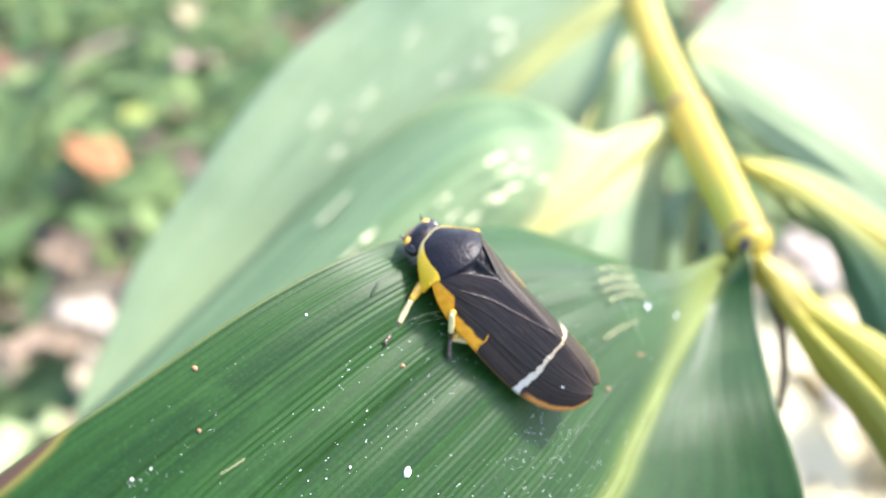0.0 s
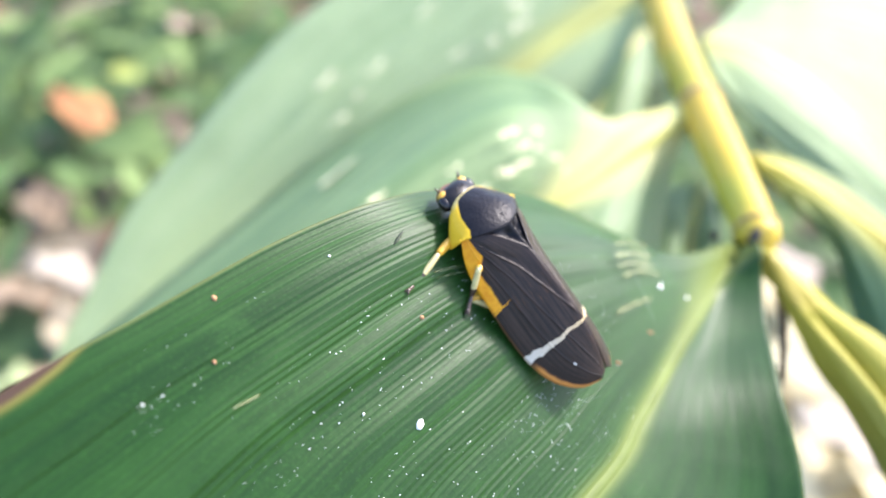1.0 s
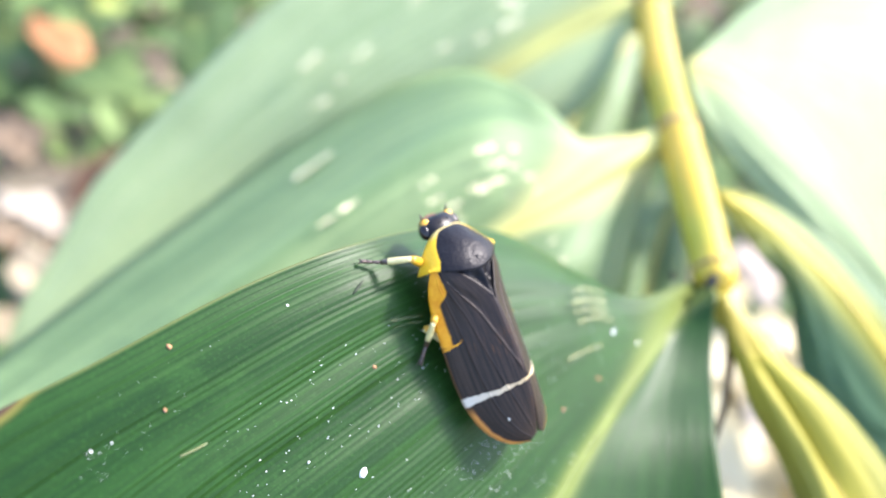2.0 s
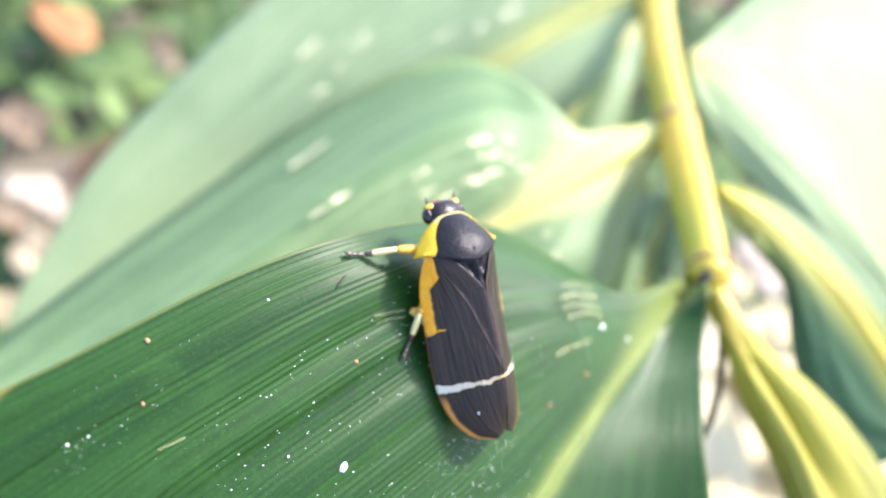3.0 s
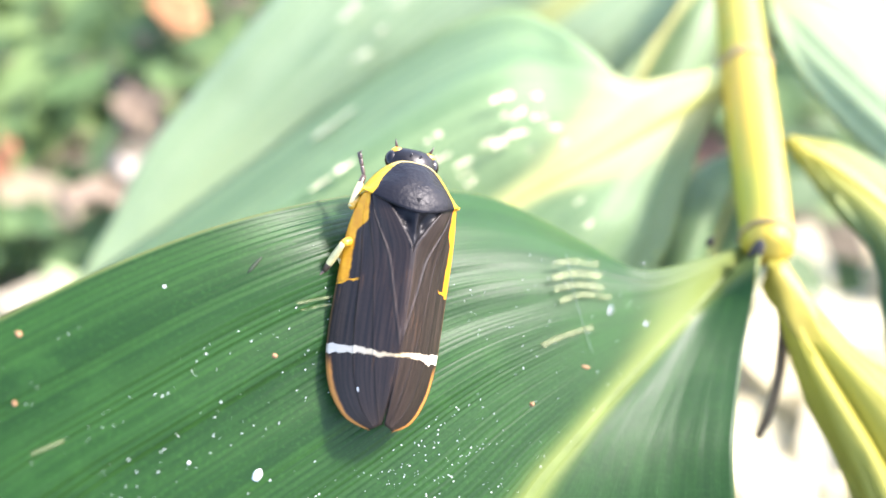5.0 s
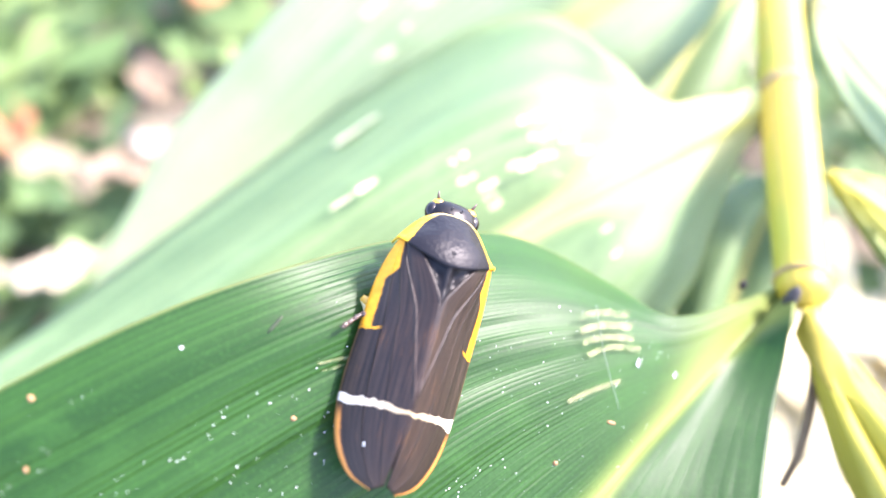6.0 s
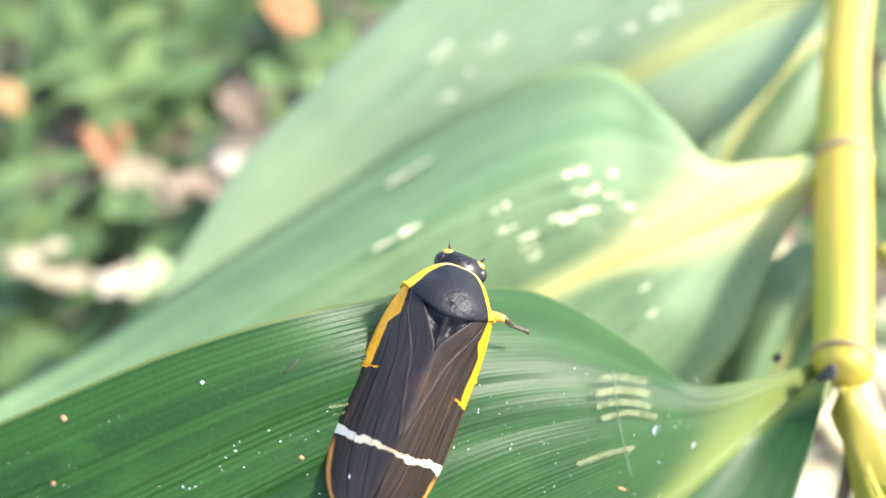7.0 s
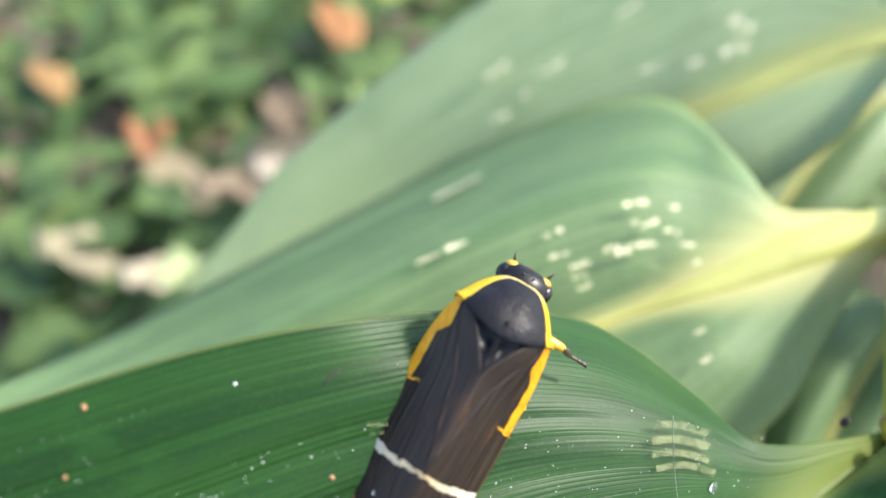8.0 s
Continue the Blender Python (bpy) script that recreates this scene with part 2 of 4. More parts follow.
def wing_material():
    """UV: u from the suture (0) to the outer margin (1), v along the body, in body lengths."""
    m, n, l, p = mat("wing_dark_brown", 0.40, 0.24)
    _, uv = uv_of(n, l)
    s = n.new("ShaderNodeSeparateXYZ")
    l.new(uv, s.inputs[0])
    r, y = s.outputs[0], s.outputs[1]
    wob = value(n, l, "SUBTRACT", noise_of(n, l, 2600.0, 3.0, place(n)), 0.5)
    big = value(n, l, "SUBTRACT", noise_of(n, l, 700.0, 2.0, place(n)), 0.5)
    yy = value(n, l, "ADD", y, value(n, l, "ADD", value(n, l, "MULTIPLY", wob, 0.03), value(n, l, "MULTIPLY", big, 0.03)))
    rr = value(n, l, "ADD", r, value(n, l, "MULTIPLY", wob, 0.06))
    # ground colour with paler streaks between the veins
    streak_uv, _ = uv_of(n, l, 26.0, 3.0)
    streak = noise_of(n, l, 1.0, 3.0, streak_uv)
    col = blend(n, l, ramp(n, l, streak, 0.35, 0.75), (0.0105, 0.0072, 0.0060), (0.036, 0.0235, 0.017))
    rust_uv, _ = uv_of(n, l, 34.0, 7.0)
    rusty = value(n, l, "MULTIPLY", ramp(n, l, noise_of(n, l, 1.0, 4.0, rust_uv, 0.7), 0.56, 0.70), ramp(n, l, noise_of(n, l, 330.0, 2.0, place(n)), 0.45, 0.60))
    col = blend(n, l, value(n, l, "MULTIPLY", rusty, ramp(n, l, value(n, l, "MULTIPLY", y, -1), -0.05, 0.10)), col, (0.13, 0.055, 0.018))
    # yellow outer border in front
    edge = ramp(n, l, value(n, l, "ADD", rr, value(n, l, "ADD", value(n, l, "MULTIPLY", y, 0.10), value(n, l, "MULTIPLY", ramp(n, l, y, 0.10, 0.15), 0.22))), 0.80, 0.84)
    ahead = ramp(n, l, yy, -0.066, -0.052)
    yel = value(n, l, "MULTIPLY", edge, ahead)
    hook = value(n, l, "MULTIPLY", ramp(n, l, rr, 0.64, 0.76), value(n, l, "COMPARE", value(n, l, "ADD", yy, value(n, l, "MULTIPLY", r, 0.05)), -0.017, 0.0035))
    yel = value(n, l, "MAXIMUM", yel, hook)
    col = blend(n, l, yel, col, blend(n, l, ramp(n, l, wob, -0.2, 0.2), (0.54, 0.21, 0.006), (0.64, 0.30, 0.012)))
    # white band across, wider outside
    half = value(n, l, "ADD", 0.0045, value(n, l, "MULTIPLY", r, 0.013))
    band = value(n, l, "COMPARE", yy, -0.288, half)
    col = blend(n, l, band, col, blend(n, l, r, (0.44, 0.33, 0.17), (0.52, 0.47, 0.38)))
    # orange rim round the tip
    rim = value(n, l, "MULTIPLY", ramp(n, l, rr, 0.885, 0.94), ramp(n, l, value(n, l, "MULTIPLY", y, -1), 0.30, 0.36))
    col = blend(n, l, rim, col, (0.42, 0.17, 0.035))
    side = value(n, l, "MULTIPLY", ramp(n, l, r, 0.965, 0.985), ramp(n, l, value(n, l, "MULTIPLY", y, -1), -0.05, 0.05))
    col = blend(n, l, value(n, l, "MULTIPLY", side, 0.3), col, (0.30, 0.15, 0.06))
    l.new(col, p.inputs["Base Color"])
    l.new(value(n, l, "ADD", 0.34, value(n, l, "MULTIPLY", streak, 0.22)), p.inputs["Roughness"])
    # veins: the straight suture of the inner field, veins that fan out behind the shoulder, and fine wrinkles
    def vein(slope, start, width):
        off = value(n, l, "SUBTRACT", r, value(n, l, "ADD", start, value(n, l, "MULTIPLY", y, slope)))
        return value(n, l, "SUBTRACT", 1.0, ramp(n, l, value(n, l, "ABSOLUTE", off), 0.0, width))

    line = vein(1.05, 0.27, 0.035)
    for slope, start in ((0.55, 0.48), (0.22, 0.66)):
        line = value(n, l, "MAXIMUM", line, value(n, l, "MULTIPLY", vein(slope, start, 0.025), 0.6))
    h = value(n, l, "ADD", value(n, l, "MULTIPLY", line, 0.7), value(n, l, "ADD", value(n, l, "MULTIPLY", streak, 0.10), value(n, l, "MULTIPLY", wob, 0.55)))
    bump(n, l, p, h, 0.00005, 0.9)
    return m


def pronotum_material():
    """UV: u is the distance from the front rim, in widths of its yellow border; v from back (0) to front (1)."""
    m, n, l, p = mat("pronotum_black", 0.38, 0.13)
    _, uv = uv_of(n, l)
    s = n.new("ShaderNodeSeparateXYZ")
    l.new(uv, s.inputs[0])
    wob = value(n, l, "SUBTRACT", noise_of(n, l, 2600.0, 3.0, place(n)), 0.5)
    rim = value(n, l, "SUBTRACT", 1.0, ramp(n, l, value(n, l, "ADD", s.outputs[0], value(n, l, "MULTIPLY", wob, 0.3)), 0.94, 1.06))
    yel = blend(n, l, ramp(n, l, s.outputs[1], 0.78, 0.92), (0.62, 0.38, 0.022), (0.58, 0.47, 0.19))
    l.new(blend(n, l, rim, (0.010, 0.010, 0.012), yel), p.inputs["Base Color"])
    pit = noise_of(n, l, 6500.0, 2.0, place(n))
    swell = noise_of(n, l, 800.0, 3.0, place(n))
    bump(n, l, p, value(n, l, "ADD", pit, value(n, l, "MULTIPLY", swell, 2.5)), 0.00003, 0.9)
    return m


WING = wing_material()
PRONOTUM = pronotum_material()


# ------------------------------------------------------------------ helpers for meshes
UNIT = 0.035
SLOPE = radians(35)


def at(x, y, z):
    """A place by the plant's own axes: across, down the slope, and away, in units of 35 mm."""
    return Vector((x * UNIT, (z * math.cos(SLOPE) - y * math.sin(SLOPE)) * UNIT,
                   0.112 - (y * math.cos(SLOPE) + z * math.sin(SLOPE)) * UNIT))


def spline(points, t):
    """Catmull-Rom through the points, t from 0 to 1."""
    n = len(points) - 1
    k = min(int(t * n), n - 1)
    f = t * n - k
    g = [np.array(points[min(max(k + d, 0), n)], float) for d in (-1, 0, 1, 2)]
    return 0.5 * (2 * g[1] + (g[2] - g[0]) * f + (2 * g[0] - 5 * g[1] + 4 * g[2] - g[3]) * f * f
                  + (3 * g[1] - g[0] - 3 * g[2] + g[3]) * f ** 3)


def part(name, bm, material, parent=None, label=""):
    me = bpy.data.meshes.new(name)
    bm.to_mesh(me)
    bm.free()
    for f in me.polygons:
        f.use_smooth = True
    for m in material if isinstance(material, (list, tuple)) else (material,):
        me.materials.append(m)
    ob = new(name, me)
    ob.parent = parent
    if label:
        tagged(ob, label)
    return ob


def sheet(rows, uvs=None, rib=None, closed=False):
    """A bmesh from a grid of places, with UV pairs and the mask 'rib' where given."""
    bm = bmesh.new()
    uvl = bm.loops.layers.uv.new("UVMap")
    mask = bm.verts.layers.float.new("rib")
    vs = []
    for i, row in enumerate(rows):
        line = []
        for j, p in enumerate(row):
            v = bm.verts.new(p)
            if rib is not None:
                v[mask] = rib[i][j]
            line.append(v)
        vs.append(line)
    m = len(rows[0])
    for i in range(len(rows) - 1):
        for j in range(m if closed else m - 1):
            k = (j + 1) % m
            q = ((i, j), (i, k), (i + 1, k), (i + 1, j))
            try:
                f = bm.faces.new([vs[a][b] for a, b in q])
            except ValueError:
                continue
            for loop, (a, b) in zip(f.loops, q):
                loop[uvl].uv = uvs[a][b] if uvs is not None else (a / len(rows), b / m)
    return bm


def tube(points, radii, sides=10, flat=1.0, up=Vector((0, 0, 1)), caps=True):
    """A tapering tube along places."""
    rows = []
    pts = [Vector(p) for p in points]
    for k, p in enumerate(pts):
        d = (pts[min(k + 1, len(pts) - 1)] - pts[max(k - 1, 0)]).normalized()
        a = d.cross(up).normalized()
        b = a.cross(d)
        rows.append([p + (a * math.cos(w) + b * flat * math.sin(w)) * radii[k] for w in (2 * math.pi * j / sides for j in range(sides))])
    bm = sheet(rows, closed=True)
    if caps:
        bm.verts.ensure_lookup_table()
        n = len(bm.verts)
        bm.faces.new([bm.verts[j] for j in range(sides)][::-1])
        bm.faces.new([bm.verts[n - sides + j] for j in range(sides)])
    return bm


def ball(center, size, rings=10, sides=14, turn=None):
    bm = bmesh.new()
    bmesh.ops.create_uvsphere(bm, u_segments=sides, v_segments=rings, radius=1.0)
    m = Matrix.Translation(center) @ (turn or Matrix()) @ Matrix.Diagonal((*size, 1))
    bmesh.ops.transform(bm, matrix=m, verts=bm.verts)
    return bm


def solid(ob, thickness):
    s = ob.modifiers.new("thickness", "SOLIDIFY")
    s.thickness = thickness
    s.offset = -1
    return ob


# ------------------------------------------------------------------ shape of the plant
LEAF2_MID = [(0.599, -0.329, 1.700), (0.413, -0.203, 1.639), (0.274, -0.090, 1.588), (0.181, -0.014, 1.562), (0.055, 0.095, 1.506), (-0.119, 0.251, 1.437), (-0.324, 0.404, 1.337), (-0.559, 0.554, 1.201), (-0.755, 0.631, 1.071)]
LEAF2_LEFT = [(0.599, -0.329, 1.700), (0.458, -0.299, 1.684), (0.353, -0.270, 1.667), (0.271, -0.328, 1.693), (0.172, -0.368, 1.713), (0.062, -0.373, 1.697), (-0.058, -0.312, 1.660), (-0.172, -0.223, 1.614), (-0.299, -0.094, 1.539), (-0.418, 0.045, 1.441), (-0.524, 0.164, 1.358), (-0.619, 0.271, 1.286), (-0.698, 0.361, 1.211), (-0.774, 0.443, 1.136), (-0.812, 0.533, 1.080), (-0.755, 0.631, 1.071)]
LEAF2_RIGHT = [(0.599, -0.329, 1.700), (0.527, -0.207, 1.669), (0.497, -0.066, 1.626), (0.472, 0.061, 1.575), (0.379, 0.215, 1.506), (0.214, 0.355, 1.443), (-0.027, 0.501, 1.371), (-0.335, 0.641, 1.259), (-0.755, 0.631, 1.071)]
LEAF3_MID = [(0.558, -0.759, 2.160), (0.374, -0.639, 2.172), (0.192, -0.478, 2.174), (-0.060, -0.265, 2.199), (-0.398, 0.052, 2.229), (-0.787, 0.422, 2.127), (-1.071, 0.676, 2.024)]
LEAF3_LEFT = [(0.558, -0.759, 2.160), (0.397, -0.897, 2.202), (0.174, -1.051, 2.271), (-0.082, -1.009, 2.339), (-0.311, -0.818, 2.381), (-0.534, -0.619, 2.360), (-0.705, -0.378, 2.304), (-0.858, -0.123, 2.248), (-0.959, 0.068, 2.192), (-1.011, 0.271, 2.136), (-1.067, 0.463, 2.080), (-1.071, 0.676, 2.024)]
LEAF3_RIGHT = [(0.558, -0.759, 2.160), (0.520, -0.621, 2.099), (0.453, -0.445, 2.057), (0.320, -0.247, 2.050), (0.110, -0.018, 2.079), (-0.229, 0.307, 2.147), (-0.647, 0.570, 2.112), (-1.071, 0.676, 2.024)]
LEAF4_MID = [(0.648, -0.535, 1.886), (0.749, -0.517, 1.859), (0.855, -0.461, 1.831), (0.958, -0.382, 1.804), (1.056, -0.285, 1.777), (1.193, -0.127, 1.749), (1.340, 0.053, 1.722)]
LEAF4_LEFT = [(0.648, -0.535, 1.886), (0.774, -0.668, 2.040), (0.957, -0.863, 2.160), (1.194, -1.009, 2.216), (1.496, -0.998, 2.192), (1.692, -0.601, 2.089), (1.634, -0.216, 1.924), (1.340, 0.053, 1.722)]
LEAF4_RIGHT = [(0.648, -0.535, 1.886), (0.655, -0.437, 1.821), (0.715, -0.333, 1.773), (0.814, -0.237, 1.744), (0.929, -0.152, 1.724), (1.067, -0.043, 1.726), (1.203, 0.040, 1.722), (1.340, 0.053, 1.722)]
LEAF5_MID = [(0.641, -0.188, 1.544), (0.732, -0.144, 1.516), (0.825, -0.084, 1.488), (0.903, -0.019, 1.460), (1.000, 0.079, 1.432), (1.137, 0.245, 1.404)]
LEAF5_LEFT = [(0.641, -0.188, 1.544), (0.746, -0.192, 1.572), (0.863, -0.154, 1.577), (0.983, -0.076, 1.549), (1.086, 0.034, 1.487), (1.137, 0.245, 1.404)]
LEAF5_RIGHT = [(0.641, -0.188, 1.544), (0.731, -0.087, 1.500), (0.809, -0.004, 1.480), (0.839, 0.104, 1.460), (0.891, 0.240, 1.440), (0.991, 0.361, 1.420), (1.137, 0.245, 1.404)]
LEAF6_MID = [(0.586, 0.015, 1.335), (0.636, 0.102, 1.295), (0.697, 0.184, 1.256), (0.753, 0.261, 1.217), (0.822, 0.365, 1.177), (0.885, 0.507, 1.138)]
LEAF6_LEFT = [(0.586, 0.015, 1.335), (0.648, 0.062, 1.321), (0.721, 0.124, 1.309), (0.780, 0.154, 1.295), (0.874, 0.224, 1.282), (0.988, 0.363, 1.269), (0.977, 0.560, 1.256)]
LEAF6_RIGHT = [(0.586, 0.015, 1.335), (0.619, 0.108, 1.302), (0.663, 0.206, 1.269), (0.715, 0.285, 1.236), (0.773, 0.393, 1.203), (0.817, 0.475, 1.171), (0.885, 0.507, 1.138)]
LEAF7_MID = [(0.709, -0.173, 1.950), (0.661, -0.061, 1.880), (0.622, 0.056, 1.810), (0.590, 0.192, 1.730), (0.563, 0.339, 1.640)]
LEAF7_LEFT = [(0.709, -0.173, 1.950), (0.601, -0.140, 1.930), (0.528, -0.016, 1.860), (0.492, 0.153, 1.760), (0.563, 0.339, 1.640)]
LEAF7_RIGHT = [(0.709, -0.173, 1.950), (0.732, -0.109, 1.920), (0.747, -0.001, 1.870), (0.718, 0.169, 1.780), (0.563, 0.339, 1.640)]
LEAF8_MID = [(0.723, -0.796, 2.620), (0.585, -0.625, 2.520), (0.494, -0.446, 2.420), (0.433, -0.258, 2.300), (0.387, -0.036, 2.150)]
LEAF8_LEFT = [(0.723, -0.796, 2.620), (0.485, -0.722, 2.580), (0.348, -0.516, 2.480), (0.307, -0.261, 2.320), (0.387, -0.036, 2.150)]
LEAF8_RIGHT = [(0.723, -0.796, 2.620), (0.713, -0.632, 2.550), (0.663, -0.410, 2.440), (0.563, -0.204, 2.310), (0.387, -0.036, 2.150)]
STEM = [(0.586, 0.012, 1.333), (0.586, -0.028, 1.376), (0.584, -0.158, 1.514), (0.581, -0.325, 1.691), (0.579, -0.514, 1.892), (0.596, -0.754, 2.147), (0.625, -1.107, 2.522), (0.672, -1.611, 3.056)]
SHEATH = [(0.593, -0.017, 1.369), (0.613, 0.031, 1.353), (0.627, 0.095, 1.337), (0.632, 0.167, 1.320), (0.627, 0.238, 1.304), (0.617, 0.298, 1.304)]
NODE_SPOT = (0.554, -0.011, 1.295)
BUD_SPOT = (0.488, -0.003, 1.328)
FRONT_MID = [(0.619, -0.019), (0.528, 0.043), (0.451, 0.108), (0.392, 0.160), (0.341, 0.207), (0.301, 0.248), (0.266, 0.285), (0.234, 0.324), (0.140, 0.402), (0.047, 0.540), (-0.074, 0.706), (-0.279, 0.910), (-0.505, 1.103)]
LITTER_SPOTS = {
    "orange": (-0.1068, 0.1938),
    "lime": (-0.1051, 0.2233),
    "tan_a": (-0.1206, 0.3393),
    "tan_b": (-0.0777, 0.1189),
    "brown_a": (-0.0996, 0.2759),
    "pink_a": (-0.0845, 0.1099),
    "tan_c": (0.0798, 0.0886),
    "pink_b": (0.0902, 0.1402),
    "orange_b": (-0.1137, 0.1168),
    "tan_d": (-0.0940, 0.1433),
    "pink_c": (-0.0795, 0.0796),
    "orange_c": (-0.1521, 0.1232),
    "tan_e": (-0.0680, 0.1005),
    "tan_f": (-0.0977, 0.0780),
    "pale_a": (-0.0756, 0.0853),
}
LEAF_DEPTH = (0.9378, 0.6322, -0.3775, 0.2535, -0.3260, 0.0415)
FOOT_FRONT_A = (-0.00274, 0.02175, 0.09141)
FOOT_FRONT_B = (-0.00303, 0.02487, 0.09386)
FOOT_MID_A = (0.00025, 0.02280, 0.09017)
FOOT_MID_B = (-0.00115, 0.02414, 0.09206)
FOOT_MID_C = (-0.00073, 0.02548, 0.09270)
FOOT_RIGHT = (0.00489, 0.03001, 0.09158)
FRONT_LEFT = [(0.592, -0.013, 1.410), (0.473, 0.022, 1.300), (0.366, 0.039, 1.205), (0.282, 0.014, 1.215), (0.181, -0.022, 1.195), (0.100, -0.038, 1.150), (0.000, -0.032, 1.030), (-0.092, -0.004, 0.894), (-0.204, 0.057, 0.803), (-0.325, 0.146, 0.720), (-0.415, 0.212, 0.669), (-0.531, 0.320, 0.616), (-0.624, 0.536, 0.561), (-0.604, 0.849, 0.528), (-0.508, 1.108, 0.526)]
FRONT_RIGHT = [(0.592, -0.013, 1.410), (0.542, 0.009, 1.259), (0.541, 0.068, 1.235), (0.525, 0.140, 1.175), (0.501, 0.230, 1.065), (0.510, 0.336, 1.007), (0.502, 0.455, 0.965), (0.377, 0.570, 0.807), (0.136, 0.818, 0.709), (-0.508, 1.108, 0.526)]


def depth(x, y):
    a = LEAF_DEPTH
    return a[0] + a[1] * x + a[2] * y + a[3] * x * x + a[4] * x * y + a[5] * y * y


def front_point(u, w):
    """A place on the front leaf: u from base to tip, w from the midrib (0) to the upper margin (1) or the lower one (-1)."""
    m = spline(FRONT_MID, u)
    mz = depth(*m)
    if w >= 0:
        e = spline(FRONT_LEFT, u)
        x, y = m + (e[:2] - m) * w
        return np.array((x, y, depth(x, y) + (e[2] - depth(e[0], e[1])) * w ** 5))
    e = spline(FRONT_RIGHT, u)
    p = np.array((*m, mz))
    q = p + (e - p) * -w
    q[2] += 0.025 * math.sin(math.pi * -w)
    return q


def grid_normals(g):
    du = np.gradient(g, axis=0)
    dv = np.gradient(g, axis=1)
    n = np.cross(du, dv)
    return n / (np.linalg.norm(n, axis=2, keepdims=True) + 1e-12)


def blade(us, ws, point, pleat, rib_width, seed, near=0.0, ridge=0.0, ridges=38, lower=1.0):
    """Grid of a leaf blade with soft pleats and finer ridges along its veins, its UVs and the mask of yellow tissue."""
    g = np.array([[point(u, w) for w in ws] for u in us])
    n = grid_normals(g)
    wave = np.array([[noise.noise(Vector((3 * u, w * 11 + seed, seed))) * 0.95 + noise.noise(Vector((5 * u, w * 30, seed + 4))) * 0.25
                      for w in ws] for u in us])
    ease = np.clip(np.abs(np.array(ws)) * 2.2 - 0.45, 0.04, 1)[None, :] * np.clip(np.array(us) * 4 - near, 0.12, 1)[:, None]
    g = g + n * (wave * ease * pleat * np.where(np.array(ws) >= 0, 1.0, lower)[None, :])[:, :, None]
    if ridge:
        fold = []
        for u in us:
            line = []
            for w in ws:
                at_vein = ridges * w + 0.55 * noise.noise(Vector((1.2 * u, w * 9, 31.0)))
                strong = 0.55 + 0.9 * noise.noise(Vector((2.2 * u, w * 17, 47.0)))
                line.append((abs(math.cos(math.pi * at_vein)) ** 0.8 - 0.5) * max(0.1, strong))
            fold.append(line)
        grown = np.clip((np.array(us) - 0.38) * 4.0, 0.10, 1)[:, None] * np.where(np.array(ws) >= 0, 1.0, lower)[None, :]
        g = g + n * (np.array(fold) * grown * ridge)[:, :, None]
    mid = np.array([point(u, 0.0) for u in us])
    far = np.linalg.norm(g - mid[:, None], axis=2)
    width = np.array([rib_width(u) for u in us])[:, None]
    rib = np.exp(-((far / width) ** 2) * 1.2)
    uvs = [[(u, 0.5 + 0.5 * w) for w in ws] for u in us]
    return g, uvs, rib


def rib_strip(us, point, half, lift):
    """A raised rounded strip along the midrib."""
    rows = []
    for u in us:
        p, q = np.array(point(u, 0.0)), np.array(point(min(u + 0.01, 1), 0.0))
        p0 = np.array(point(max(u - 0.01, 0), 0.0))
        a, b = np.array(point(u, 0.05)), np.array(point(u, -0.05))
        la, lb = (a - p) / (np.linalg.norm(a - p) + 1e-9), (b - p) / (np.linalg.norm(b - p) + 1e-9)
        n = np.cross(q - p0, la - lb)
        n /= np.linalg.norm(n) + 1e-9
        if n[2] > 0:
            n = -n
        h = half(u)
        rows.append([at(*(p + lb * h - n * 0.003)), at(*(p + lb * h * 0.6 + n * lift * 0.7)), at(*(p + n * lift)),
                     at(*(p + la * h * 0.6 + n * lift * 0.7)), at(*(p + la * h - n * 0.003))])
    return sheet(rows)


# ------------------------------------------------------------------ ground
def build_ground():
    bm = bmesh.new()
    rings, last = [], None
    radii = [0.0] + [0.012 * 1.16 ** k for k in range(64)]
    for r in radii[1:]:
        ring = []
        for j in range(72):
            a = 2 * math.pi * j / 72
            x, y = r * math.cos(a), 0.18 + r * math.sin(a)
            h = 0.012 * noise.noise(Vector((x * 14, y * 14, 0))) + 0.004 * noise.noise(Vector((x * 60, y * 60, 3)))
            ring.append(bm.verts.new((x, y, -0.012 + h * min(1, 1.5 / max(r, 0.01)))))
        rings.append(ring)
    for a, b in zip(rings, rings[1:]):
        for j in range(72):
            bm.faces.new((a[j], a[(j + 1) % 72], b[(j + 1) % 72], b[j]))
    bm.faces.new(rings[0])
    m, n, l, p = mat("soil", 0.9, 0.2)
    f = noise_of(n, l, 35.0, 5.0, place(n))
    g = noise_of(n, l, 220.0, 4.0, place(n))
    c = blend(n, l, ramp(n, l, f, 0.35, 0.65), (0.07, 0.06, 0.04), (0.17, 0.14, 0.10))
    c = blend(n, l, ramp(n, l, g, 0.5, 0.7), c, (0.22, 0.18, 0.12))
    l.new(c, p.inputs["Base Color"])
    bump(n, l, p, g, 0.004, 0.8)
    tagged(part("ground", bm, m), "dark soil with fallen leaves under low weeds", "ground", kind="structure")


